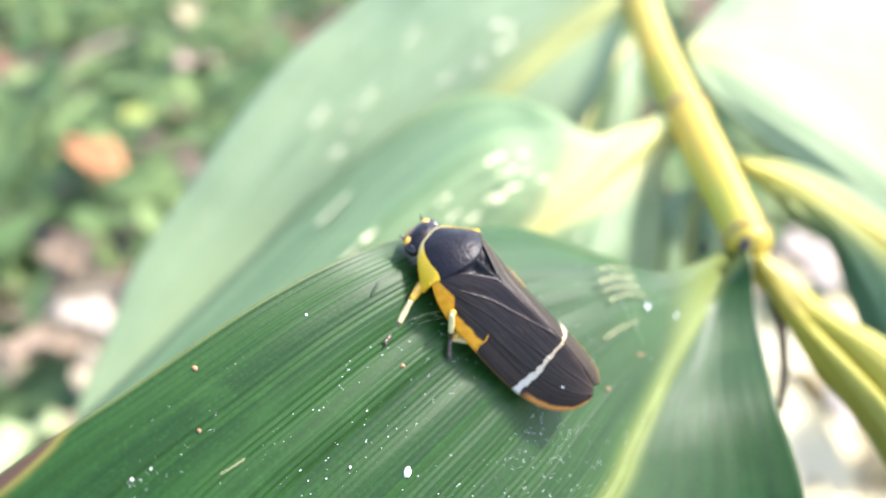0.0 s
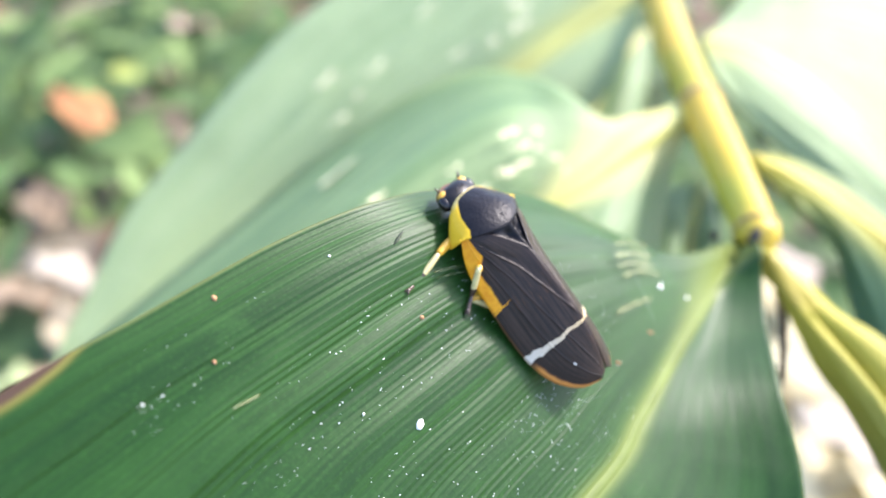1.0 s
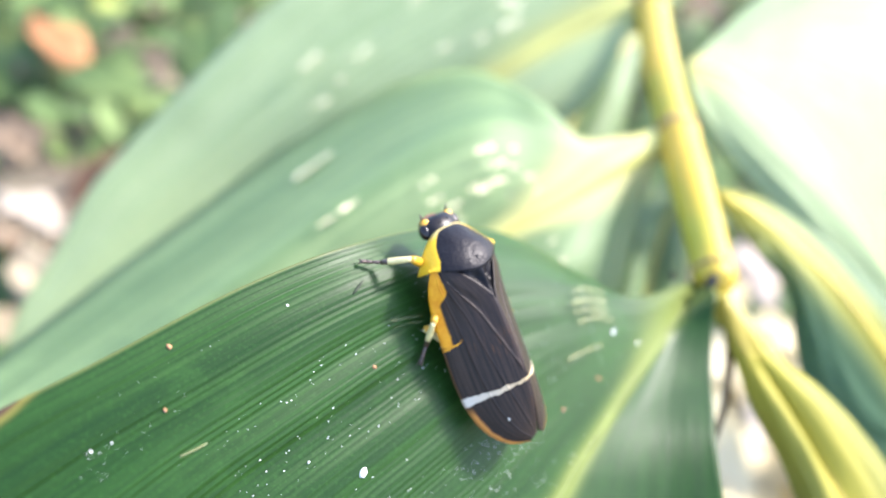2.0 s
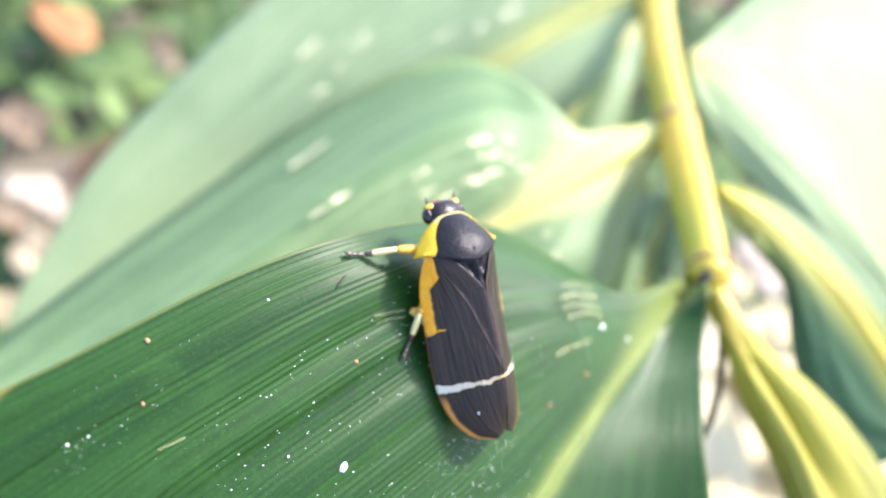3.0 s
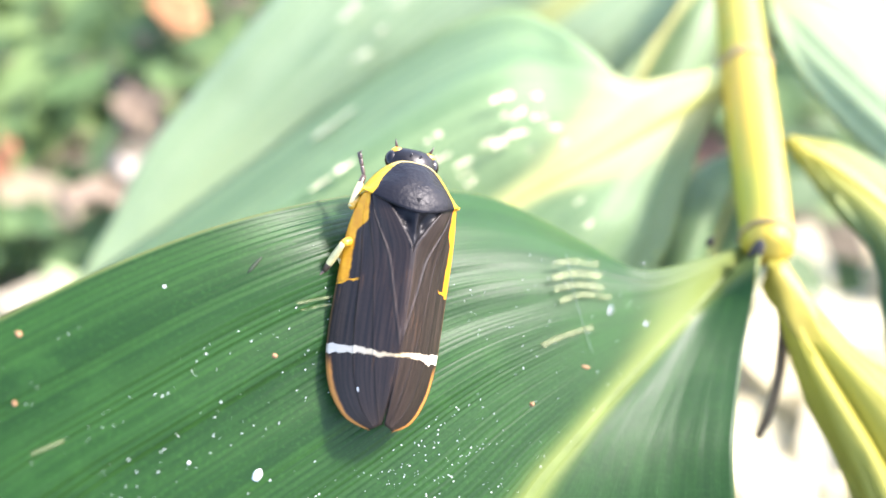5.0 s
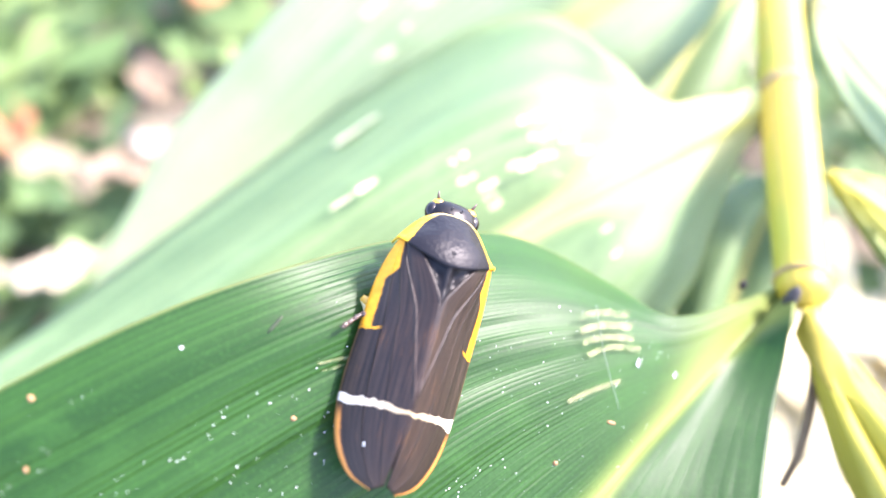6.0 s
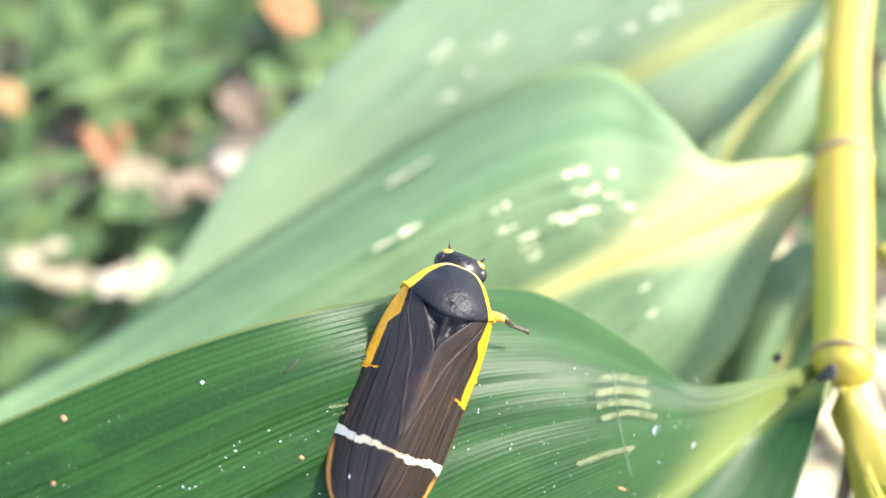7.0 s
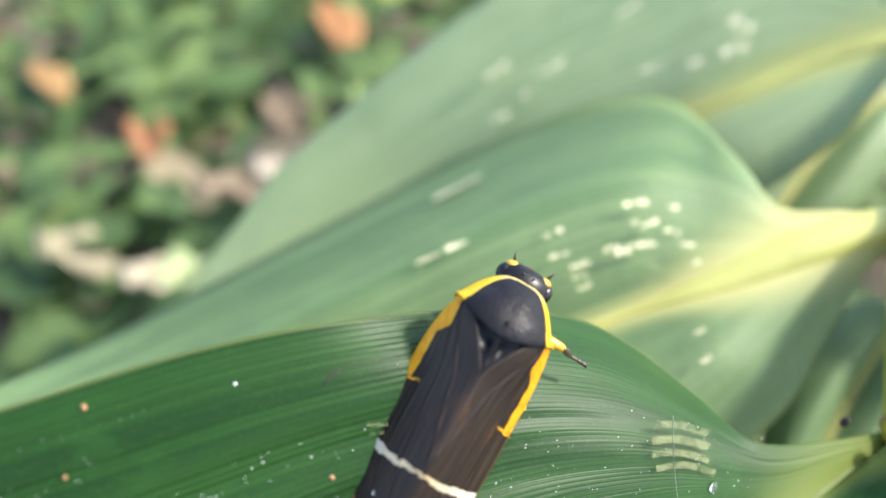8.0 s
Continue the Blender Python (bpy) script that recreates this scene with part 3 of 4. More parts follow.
def small_leaf(bm, place_at, length, width, heading, pitch, roll, curl, material):
    """Adds a pointed, curved leaf of a few faces to bm."""
    turn = Matrix.Translation(place_at) @ Euler((pitch, roll, heading), "ZYX").to_matrix().to_4x4()
    rows = []
    for k in range(5):
        s = k / 4
        w = width * 0.5 * math.sin(math.pi * min(0.96, 0.05 + s * 0.93)) ** 0.8
        z = curl * length * (s * s)
        rows.append([bm.verts.new(turn @ Vector((x * w, s * length, z + abs(x) * w * 0.35))) for x in (-1, 0, 1)])
    for a, b in zip(rows, rows[1:]):
        for j in (0, 1):
            bm.faces.new((a[j], a[j + 1], b[j + 1], b[j])).material_index = material


def litter_material(name, a, b):
    m, n, l, p = mat(name, 0.65, 0.3)
    i = n.new("ShaderNodeNewGeometry")
    f = noise_of(n, l, 120.0, 3.0, place(n))
    c = blend(n, l, i.outputs["Random Per Island"], a, b)
    l.new(blend(n, l, value(n, l, "MULTIPLY", f, 0.5), c, tuple(0.5 * v for v in a)), p.inputs["Base Color"])
    thin(m, p, c, 0.2)
    return m


WEED = litter_material("weed_green", (0.085, 0.150, 0.045), (0.205, 0.285, 0.090))
WEED_DARK = litter_material("weed_dark", (0.050, 0.095, 0.030), (0.100, 0.160, 0.050))
LITTER_TAN = litter_material("litter_tan", (0.25, 0.21, 0.125), (0.38, 0.32, 0.21))
# bleached to stand in for sunlight on the ground below the stem
LITTER_SUNLIT = litter_material("litter_sunlit", (0.60, 0.53, 0.31), (0.78, 0.70, 0.46))
LITTER_BROWN = litter_material("litter_brown", (0.10, 0.055, 0.03), (0.25, 0.14, 0.08))


def build_undergrowth():
    rng = random.Random(5)
    bm = bmesh.new()
    for k in range(8400):
        x, y = rng.uniform(-0.55, 0.42), rng.uniform(-0.05, 0.95)
        if k >= 7000:       # thinning out all round
            x, y = rng.gauss(0, 0.6), rng.gauss(0.4, 0.6)
            if -0.55 < x < 0.42 and -0.3 < y < 0.95:
                continue
        dense = noise.noise(Vector((x * 11 + 3, y * 11, 7)))
        if dense < -0.22 + rng.uniform(-0.2, 0.2):
            continue
        if x > 0.04 and y < 0.13 and rng.random() < 0.9:
            continue
        n = rng.randint(2, 5)
        dark = rng.random() < 0.35
        for k in range(n):
            small_leaf(bm, Vector((x + rng.uniform(-0.008, 0.008), y + rng.uniform(-0.008, 0.008), rng.uniform(-0.01, 0.012))),
                       rng.uniform(0.009, 0.022), rng.uniform(0.004, 0.011), rng.uniform(0, 6.28), rng.uniform(0.1, 0.9),
                       rng.uniform(-0.4, 0.4), rng.uniform(-0.4, 0.1), 1 if dark else 0)
    outer = random.Random(9)
    for k in range(3600):       # looser clumps beyond the dense patch
        a, r = outer.uniform(0, 6.283), 0.42 + abs(outer.gauss(0, 0.75))
        x, y = -0.06 + r * math.cos(a), 0.45 + r * math.sin(a)
        if -0.55 < x < 0.42 and -0.3 < y < 0.95:
            continue
        dark = 1 if outer.random() < 0.35 else 0
        for j in range(outer.randint(2, 4)):
            small_leaf(bm, Vector((x + outer.uniform(-0.015, 0.015), y + outer.uniform(-0.015, 0.015), outer.uniform(-0.01, 0.012))),
                       outer.uniform(0.018, 0.040), outer.uniform(0.009, 0.020), outer.uniform(0, 6.28), outer.uniform(0.1, 0.9),
                       outer.uniform(-0.4, 0.4), outer.uniform(-0.4, 0.1), dark)
    tagged(part("weeds", bm, [WEED, WEED_DARK]), "low green weeds covering the ground, out of focus", "weeds", kind="stuff")
    bm = bmesh.new()
    for k in range(2900):
        x, y = rng.uniform(-0.55, 0.42), rng.uniform(-0.05, 0.95)
        if k >= 1100:       # a dry patch below the stem, its sunlight put into paler colour
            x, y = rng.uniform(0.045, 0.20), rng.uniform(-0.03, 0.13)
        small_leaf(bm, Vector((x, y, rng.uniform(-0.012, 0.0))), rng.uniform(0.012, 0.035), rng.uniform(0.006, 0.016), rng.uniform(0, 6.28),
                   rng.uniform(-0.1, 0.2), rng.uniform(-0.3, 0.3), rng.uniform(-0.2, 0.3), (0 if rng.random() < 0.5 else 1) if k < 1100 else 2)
    tagged(part("leaf_litter", bm, [LITTER_TAN, LITTER_BROWN, LITTER_SUNLIT]), "tan and brown dead leaves scattered on soil", "leaf litter", kind="stuff")


def dead_leaf(name, spot, length, width, heading, color, label):
    x, y = LITTER_SPOTS[spot]
    m, n, l, p = mat(name + "_" + spot, 0.6, 0.3)
    f = noise_of(n, l, 150.0, 3.0, place(n))
    l.new(blend(n, l, ramp(n, l, f, 0.3, 0.7), tuple(0.7 * c for c in color), color), p.inputs["Base Color"])
    us = [k / 12 for k in range(13)]
    rows = []
    for u in us:
        w = width * 0.5 * math.sin(math.pi * min(0.97, 0.04 + 0.93 * u)) ** 0.7
        rows.append([Vector((s * w, (u - 0.5) * length, 0.25 * abs(s) * w + 0.12 * length * (u - 0.5) ** 2 + 0.002 * math.sin(9 * u + 3 * s))) for s in (-1, -0.5, 0, 0.5, 1)])
    ob = solid(part(name, sheet(rows), m), 0.0004)
    ob.matrix_basis = pose(x, y, 0.010, 14, 8, heading)
    return tagged(ob, label, "dead leaf")


# ------------------------------------------------------------------ the plant
def leaf_part(plant, mid, left, right, material, rib_mat, ribs, pleat, bulge, seed, label, nu=44, nw=18, rib_lift=0.012, droop=0.0):
    def point(u, w):
        m = spline(mid, u)
        e = spline(left if w >= 0 else right, u)
        a = abs(w)
        p = m + (e - m) * a
        p[2] -= bulge * math.sin(math.pi * a) * math.sin(math.pi * u) * min(1, max(0, (u - 0.06) / 0.3))
        if w > 0:
            p = p * (1 + droop * max(0.0, (a - 0.62) / 0.38) ** 1.6 * math.sin(math.pi * min(1, max(0, (u - 0.24) * 1.6))))
        return p

    us = [(k / nu) for k in range(nu + 1)]
    ws = [j / nw for j in range(-nw, nw + 1)]
    g, uvs, rib = blade(us, ws, point, pleat, ribs, seed)
    ob = part("leaf", sheet([[at(*p) for p in row] for row in g], uvs, rib), material, plant, label)
    solid(ob, 0.0003)
    part("midrib", rib_strip([k / 30 for k in range(31)], point, lambda u: min(ribs(u) * 0.38, 0.05), rib_lift), rib_mat, ob)
    return ob, point


def build_plant():
    plant = tagged(new("broad_leaved_plant"), "leaning green herb with broad ribbed leaves and yellow stem", "plant")
    # stem with swollen joints
    pts, rad = [], []
    for k in range(61):
        t = k / 60
        p = spline(STEM, t)
        pts.append(at(*p))
        knot = sum(math.exp(-((t - c) / 0.018) ** 2) for c in (0.13, 0.43, 0.71))
        rad.append((0.036 + 0.010 * min(t * 3, 1) + 0.003 * knot) * min(1.0, 0.30 + 9 * t) * UNIT)
    end = pts[-1]
    for k, q in enumerate(((0.03, 0.20, 0.115), (0.055, 0.30, 0.085), (0.08, 0.38, 0.04), (0.09, 0.41, -0.02))):
        pts.append(Vector(q) if k else end.lerp(Vector(q), 0.7))
        rad.append(0.0025)
    part("stem", tube(pts, rad, 16), STEM_MAT, plant, "yellow-green jointed stem")

    for c in (0.13, 0.43, 0.71):
        ring, wide = [], []
        for k in range(7):
            t = c + 0.012 * (k / 6 - 0.5)
            ring.append(at(*spline(STEM, t)))
            wide.append((0.0365 + 0.010 * min(t * 3, 1) + 0.003 + 0.002 * math.sin(math.pi * k / 6)) * UNIT)
        part("joint_ring", tube(ring, wide, 20), JOINT, plant, "withered brown ring at a stem joint")

    # front leaf, on which the insect sits
    us = sorted({round(1.0 * (k / 150) ** 1.0, 5) for k in range(151)})
    ws = [-1 + j / 36 for j in range(36)] + [j / 300 for j in range(301)]
    ribs = lambda u: 0.021 + 0.118 * math.exp(-(u / 0.17) ** 2)
    g, uvs, rib = blade(us, ws, front_point, 0.0105, ribs, 2.0, near=1.15, ridge=0.0017, ridges=58, lower=0.25)
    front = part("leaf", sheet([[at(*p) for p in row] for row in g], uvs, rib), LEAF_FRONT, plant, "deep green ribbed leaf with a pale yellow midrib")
    solid(front, 0.00025)
    part("midrib", rib_strip([0.02 + 0.96 * k / 60 for k in range(61)], front_point, lambda u: 0.011 + 0.024 * math.exp(-u / 0.12), 0.0009), RIB, front)

    # leaves 2 to 4 carry their bright sheen in the colour
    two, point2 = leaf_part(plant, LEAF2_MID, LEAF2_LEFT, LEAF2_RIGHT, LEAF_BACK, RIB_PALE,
                            lambda u: 0.020 + 0.115 * math.exp(-(u / 0.27) ** 3), 0.010, 0.07, 5.0, "green leaf with painted pale sheen, feeding scars and a broad cream midrib", droop=0.42)
    three, point3 = leaf_part(plant, LEAF3_MID, LEAF3_LEFT, LEAF3_RIGHT, LEAF_SHEEN, RIB_PALE,
                              lambda u: 0.04 + 0.04 * math.exp(-(u / 0.3) ** 2), 0.015, 0.06, 8.0, "large green leaf with painted pale sheen and cream spots")
    leaf_part(plant, LEAF4_MID, LEAF4_LEFT, LEAF4_RIGHT, LEAF_SHEEN, RIB_PALE,
              lambda u: 0.04 + 0.035 * math.exp(-(u / 0.3) ** 2), 0.012, 0.03, 11.0, "shiny green leaf with its sheen painted pale and a cream midrib")
    leaf_part(plant, LEAF5_MID, LEAF5_LEFT, LEAF5_RIGHT, LEAF_SIDE, OLIVE,
              lambda u: 0.050 + 0.03 * math.exp(-(u / 0.4) ** 2), 0.010, 0.02, 14.0, "folded yellow-green leaf")
    leaf_part(plant, LEAF6_MID, LEAF6_LEFT, LEAF6_RIGHT, LEAF_FOLD, OLIVE,
              lambda u: 0.060 + 0.03 * math.exp(-(u / 0.4) ** 2), 0.010, 0.05, 17.0, "folded leaf with a broad yellow midrib")

    leaf_part(plant, LEAF7_MID, LEAF7_LEFT, LEAF7_RIGHT, LEAF_BACK, RIB_PALE,
              lambda u: 0.010 + 0.004 * math.exp(-(u / 0.3) ** 2), 0.010, 0.06, 20.0, "drooping lower green leaf behind the stem", 24, 10)
    leaf_part(plant, LEAF8_MID, LEAF8_LEFT, LEAF8_RIGHT, LEAF_BACK, RIB_PALE,
              lambda u: 0.010 + 0.004 * math.exp(-(u / 0.3) ** 2), 0.012, 0.06, 23.0, "drooping lower green leaf beside the stem", 24, 10)

    # dry sheath below the last joint
    n = 24
    pts = [at(*spline(SHEATH, k / n)) for k in range(n + 1)]
    part("dry_sheath", tube(pts, [UNIT * (0.013 - 0.0065 * k / n) for k in range(n + 1)], 8, 0.6), DRY_DARK, plant, "withered brown sheath")
    part("joint_scar", ball(at(NODE_SPOT[0], NODE_SPOT[1] + 0.012, NODE_SPOT[2] + 0.012), (0.00036, 0.0004, 0.0010)), NODE_GREY, plant, "dark grey scar at a stem joint")
    part("bud", ball(at(*BUD_SPOT), (0.00022, 0.0002, 0.00034)), NODE_GREY, plant, "small dark grey bud")
    # feeding scars: thin pale strips along the veins
    rng = random.Random(3)

    def scar(leaf, point, u, w, du, dw, lift, material):
        rows, uvs = [], []
        for k in range(9):
            s = k / 8
            h = dw * (0.45 + 0.55 * math.sin(math.pi * s)) * rng.uniform(0.8, 1.2)
            row = []
            for j in (-1, -0.5, 0, 0.5, 1):
                q = np.array(point(u + du * (s - 0.5), w + j * h))
                q[2] -= lift
                row.append(at(*q))
            rows.append(row)
            uvs.append([(s, v / 4) for v in range(5)])
        part("feeding_scar", sheet(rows, uvs), material, leaf)

    return plant, front, two, three, point2, point3, scar


MAPS = {}


def locate(point, x, y):
    """u and w on a leaf for a direction (x, y) from the plant's origin."""
    if point not in MAPS:
        us, ws = np.linspace(0, 1, 71), np.linspace(-1, 1, 81)
        MAPS[point] = us, ws, np.array([[point(u, w) for w in ws] for u in us])
    us, ws, g = MAPS[point]
    d = (g[:, :, 0] / g[:, :, 2] - x) ** 2 + (g[:, :, 1] / g[:, :, 2] - y) ** 2
    i, j = np.unravel_index(np.argmin(d), d.shape)
    return float(us[i]), float(ws[j])


# ------------------------------------------------------------------ the insect
BODY = 0.011375     # length of the insect in metres


def bug_part(name, bm, material, parent, label=""):
    bmesh.ops.scale(bm, vec=(BODY, BODY, BODY), verts=bm.verts)
    bmesh.ops.recalc_face_normals(bm, faces=bm.faces)
    return part(name, bm, material, parent, label)


RIDGE = [(0.118, 0.232, 0.192), (0.078, 0.180, 0.224), (0.032, 0.112, 0.240), (0.003, 0.056, 0.246), (0.002, -0.05, 0.246), (0.002, -0.16, 0.240),
         (0.002, -0.27, 0.227), (0.002, -0.36, 0.207), (0.003, -0.44, 0.178), (0.004, -0.512, 0.142)]
COSTA = [(0.166, 0.238, 0.150), (0.184, 0.170, 0.110), (0.195, 0.085, 0.082), (0.198, -0.03, 0.062), (0.200, -0.13, 0.045), (0.200, -0.23, 0.034),
         (0.193, -0.33, 0.034), (0.166, -0.43, 0.050), (0.112, -0.505, 0.086), (0.040, -0.534, 0.124)]


def build_wing(bug, side):
    rows, uvs = [], []
    for i in range(49):
        s = i / 48
        a, b = spline(RIDGE, s), spline(COSTA, s)
        row, line = [], []
        for j in range(23):
            r = j / 22
            p = a + (b - a) * r
            out = np.array((0.55, 0.0, 0.85)) * 0.014 * math.sin(math.pi * r) * (1 - 0.6 * s ** 3) * min(1, 0.25 + 5 * s)
            p = p + out
            # fold line that sets off the inner field
            inner = 0.52 * (1 - s / 0.62) if s < 0.62 else 0
            p[2] -= 0.006 * math.exp(-((r - inner) / 0.03) ** 2) if s < 0.6 else 0
            row.append(Vector((side * p[0], p[1], p[2])))
            line.append((r, p[1]))
        rows.append(row)
        uvs.append(line)
    ob = bug_part("forewing", sheet(rows, uvs), WING, bug, "dark brown forewing with yellow border and white band")
    solid(ob, 0.00006)
    return ob


def build_pronotum(bug):
    """A smooth shield: rounded front edge, V-shaped hind edge."""
    front = [(0.176 * x, 0.378 - 0.14 * abs(x) ** 2.6) for x in np.linspace(-1, 1, 81)]
    rows, uvs = [], []
    for i in range(19):
        s = i / 18
        row, line = [], []
        for x in np.linspace(-1, 1, 41):
            yf, yh = 0.378 - 0.14 * abs(x) ** 2.6, 0.176 + 0.068 * abs(x) ** 1.7
            y = yf + (yh - yf) * s
            top = 0.142 + 0.103 * math.sin(math.pi / 2 * s) ** 0.8
            z = top - 0.088 * abs(x) ** 2.3 * (0.75 + 0.25 * s) - 0.006 * math.exp(-((abs(x) - 0.45) / 0.16) ** 2 - ((s - 0.30) / 0.14) ** 2)
            row.append(Vector((0.176 * x, y, z)))
            near = min(math.hypot(0.176 * x - a, y - c) for a, c in front)
            wide = 0.008 + 0.024 * min(max((abs(x) - 0.30) / 0.45, 0), 1)
            line.append((near / wide, (y - 0.13) / 0.265))
        rows.append(row)
        uvs.append(line)
    ob = bug_part("pronotum", sheet(rows, uvs), PRONOTUM, bug, "black pronotum edged with yellow")
    return solid(ob, 0.00008)


def build_bug():
    bug = tagged(new("froghopper"), "black froghopper with yellow margins and a white wing band", "insect")
    # trunk under the wings
    rows = []
    for k in range(17):
        s = k / 16
        y = 0.34 - 0.80 * s
        w = 0.145 * math.sin(math.pi * (0.10 + 0.86 * s)) ** 0.6
        h = 0.085 * math.sin(math.pi * (0.12 + 0.84 * s)) ** 0.6
        rows.append([Vector((w * math.cos(a), y, 0.078 + h * math.sin(a))) for a in (2 * math.pi * j / 16 for j in range(16))])
    bug_part("abdomen", sheet(rows, closed=True), BELLY, bug)
    left = build_wing(bug, -1)
    build_wing(bug, 1)
    bug_part("fleck", ball((-0.088, -0.405, 0.128), (0.010, 0.014, 0.004), 6, 8), SPECK, left, "pale fleck of dirt")
    build_pronotum(bug)
    # scutellum: a dented triangle with a raised rim behind the pronotum
    rows = []
    for k in range(17):
        s = k / 16
        w = 0.128 * (1 - s) + 0.006
        y = 0.228 - 0.170 * s
        row = []
        for j in range(-10, 11):
            x = j / 10
            dent = 0.020 * math.exp(-((s - 0.48) / 0.14) ** 2 - ((abs(x) - 0.34) / 0.24) ** 2) + 0.006 * math.exp(-((s - 0.72) / 0.10) ** 2)
            rim = 0.008 * math.exp(-((abs(x) - 0.86) / 0.10) ** 2)
            row.append(Vector((x * w, y, 0.243 - 0.44 * abs(x * w) - dent + rim)))
        rows.append(row)
    bug_part("scutellum", sheet(rows), GLOSS, bug, "dented glossy black scutellum")
    # head
    rows = []
    for k in range(15):
        s = k / 14
        a = math.pi * s
        y = 0.362 + 0.072 * math.sin(a * 0.5) ** 0.8
        w = 0.092 * math.cos(a * 0.5) ** 0.45 if s < 1 else 0.0
        h = 0.050 * (math.cos(a * 0.5) ** 0.6 if s < 1 else 0.0)
        rows.append([Vector((w * math.cos(b), y, 0.098 - 0.015 * s + h * math.sin(b))) for b in (2 * math.pi * j / 20 for j in range(20))])
    head = bug_part("head", sheet(rows, closed=True), BLACK, bug, "short glossy black head with yellow cheeks")
    bug_part("face", ball((0, 0.404, 0.058), (0.060, 0.040, 0.045)), FACE, head)
    for side in (-1, 1):
        bug_part("eye", ball((side * 0.075, 0.383, 0.100), (0.025, 0.033, 0.023)), EYE, head, "glossy black eye")
        bug_part("cheek", ball((side * 0.057, 0.413, 0.100), (0.025, 0.018, 0.020)), YELLOW, head)
        bug_part("ocellus", ball((side * 0.018, 0.400, 0.146), (0.004, 0.005, 0.003), 6, 8), EYE, head)
        p = [(side * 0.060, 0.430, 0.098), (side * 0.067, 0.444, 0.103), (side * 0.072, 0.458, 0.110)]
        bug_part("antenna", tube(p, (0.006, 0.0045, 0.001), 6), TARSUS, head)
    return bug


def leg_pieces(bug, thigh, shin, foot, label, shin_mat=CREAM):
    """A leg about its hip: the thigh lies along +x. The shin leaves the knee a little inwards and the foot bends out again,
    so that the claws lie on the knee's +x axis. Returns the two parts and the distance from knee to claws."""
    n = 8
    pts = [(thigh * k / n, 0, 0) for k in range(n + 1)]
    rad = [0.010 + 0.008 * math.sin(math.pi * (0.15 + 0.75 * k / n)) for k in range(n + 1)]
    leg = bug_part("leg", tube(pts, rad, 10), YELLOW, bug, label)
    sway = radians(15)
    ankle = Vector((shin * math.cos(sway), 0, -shin * math.sin(sway)))
    reach = ankle.x + math.sqrt(foot * foot - ankle.z * ankle.z)
    claw = Vector((reach, 0, 0))
    bits = [([ankle * (k / n) for k in range(n + 1)], [0.0095 + 0.0035 * math.sin(math.pi * k / n) for k in range(n + 1)], 10, 0)]
    for a, b, r in ((0.0, 0.45, 0.0070), (0.42, 0.72, 0.0075), (0.70, 0.93, 0.0085)):
        way = [ankle.lerp(claw, a + (b - a) * k / 4) for k in range(5)]
        bits.append((way, [r * v for v in (0.85, 0.95, 1.0, 1.05, 0.85)], 8, 1))
    for side in (-1, 1):
        tip = claw + Vector((0.004, side * 0.010, -0.006))
        bits.append(([ankle.lerp(claw, 0.90), ankle.lerp(claw, 0.96) + Vector((0, side * 0.007, 0.002)), tip], [0.0045, 0.0035, 0.0012], 6, 1))
    bm = bmesh.new()
    for way, radii, sides, slot in bits:
        bit = tube(way, radii, sides, up=Vector((0, 1, 0)))
        for f in bit.faces:
            dark = slot == 0 and f.calc_center_median().length > shin * 0.80
            f.material_index = 1 if slot or dark else 0
        me = bpy.data.meshes.new("piece")
        bit.to_mesh(me)
        bit.free()
        bm.from_mesh(me)
        bpy.data.meshes.remove(me)
    tibia = bug_part("tibia", bm, [shin_mat, TARSUS], leg, "pale shin with a dark clawed foot")
    tibia.location = (thigh * BODY, 0, 0)
    return leg, tibia, reach


def leg_rows(hip, thigh, reach, target, bend):
    """Poses of thigh and shin, in body lengths, so that the foot reaches the target with its knee towards bend."""
    hip, target = Vector(hip), Vector(target)
    d = target - hip
    far = min(max(d.length, abs(thigh - reach) + 0.01), (thigh + reach) * 0.995)
    d.normalize()
    c = (thigh * thigh + far * far - reach * reach) / (2 * thigh * far)
    out = Vector(bend) - d * Vector(bend).dot(d)
    out.normalize()
    knee = hip + thigh * (d * c + out * math.sqrt(max(0, 1 - c * c)))
    x = (knee - hip).normalized()
    s = (hip + d * far - knee).normalized()
    y = x.cross(s)
    y = y.normalized() if y.length > 1e-5 else Vector((0, 1, 0))
    z = x.cross(y)
    m = Matrix((x, y, z)).transposed().to_4x4()
    m.translation = hip * BODY
    zs = s.cross(y)
    w = Matrix((s, y, zs)).transposed().to_4x4()
    w.translation = knee * BODY
    return m, m.inverted() @ w


# ------------------------------------------------------------------ build
build_ground()
build_undergrowth()
dead_leaf("dead_leaf", "orange", 0.0250, 0.0150, 55, (0.34, 0.16, 0.060), "orange-brown dead leaf on the ground")
dead_leaf("dead_leaf", "orange_b", 0.0150, 0.0105, 10, (0.28, 0.125, 0.055), "rusty dead leaf among weeds")
dead_leaf("dead_leaf", "orange_c", 0.0160, 0.0095, 80, (0.30, 0.18, 0.07), "orange dead leaf among weeds")
dead_leaf("dead_leaf", "tan_a", 0.0230, 0.0120, 10, (0.38, 0.33, 0.17), "pale straw-coloured dead leaf")
dead_leaf("dead_leaf", "brown_a", 0.0220, 0.0130, 150, (0.30, 0.22, 0.16), "pinkish brown dead leaf")
dead_leaf("dead_leaf", "tan_b", 0.0150, 0.0085, 80, (0.40, 0.34, 0.26), "pale straw-coloured dead leaf")
dead_leaf("dead_leaf", "tan_c", 0.0200, 0.0110, 60, (0.40, 0.34, 0.26), "pale straw-coloured dead leaf")
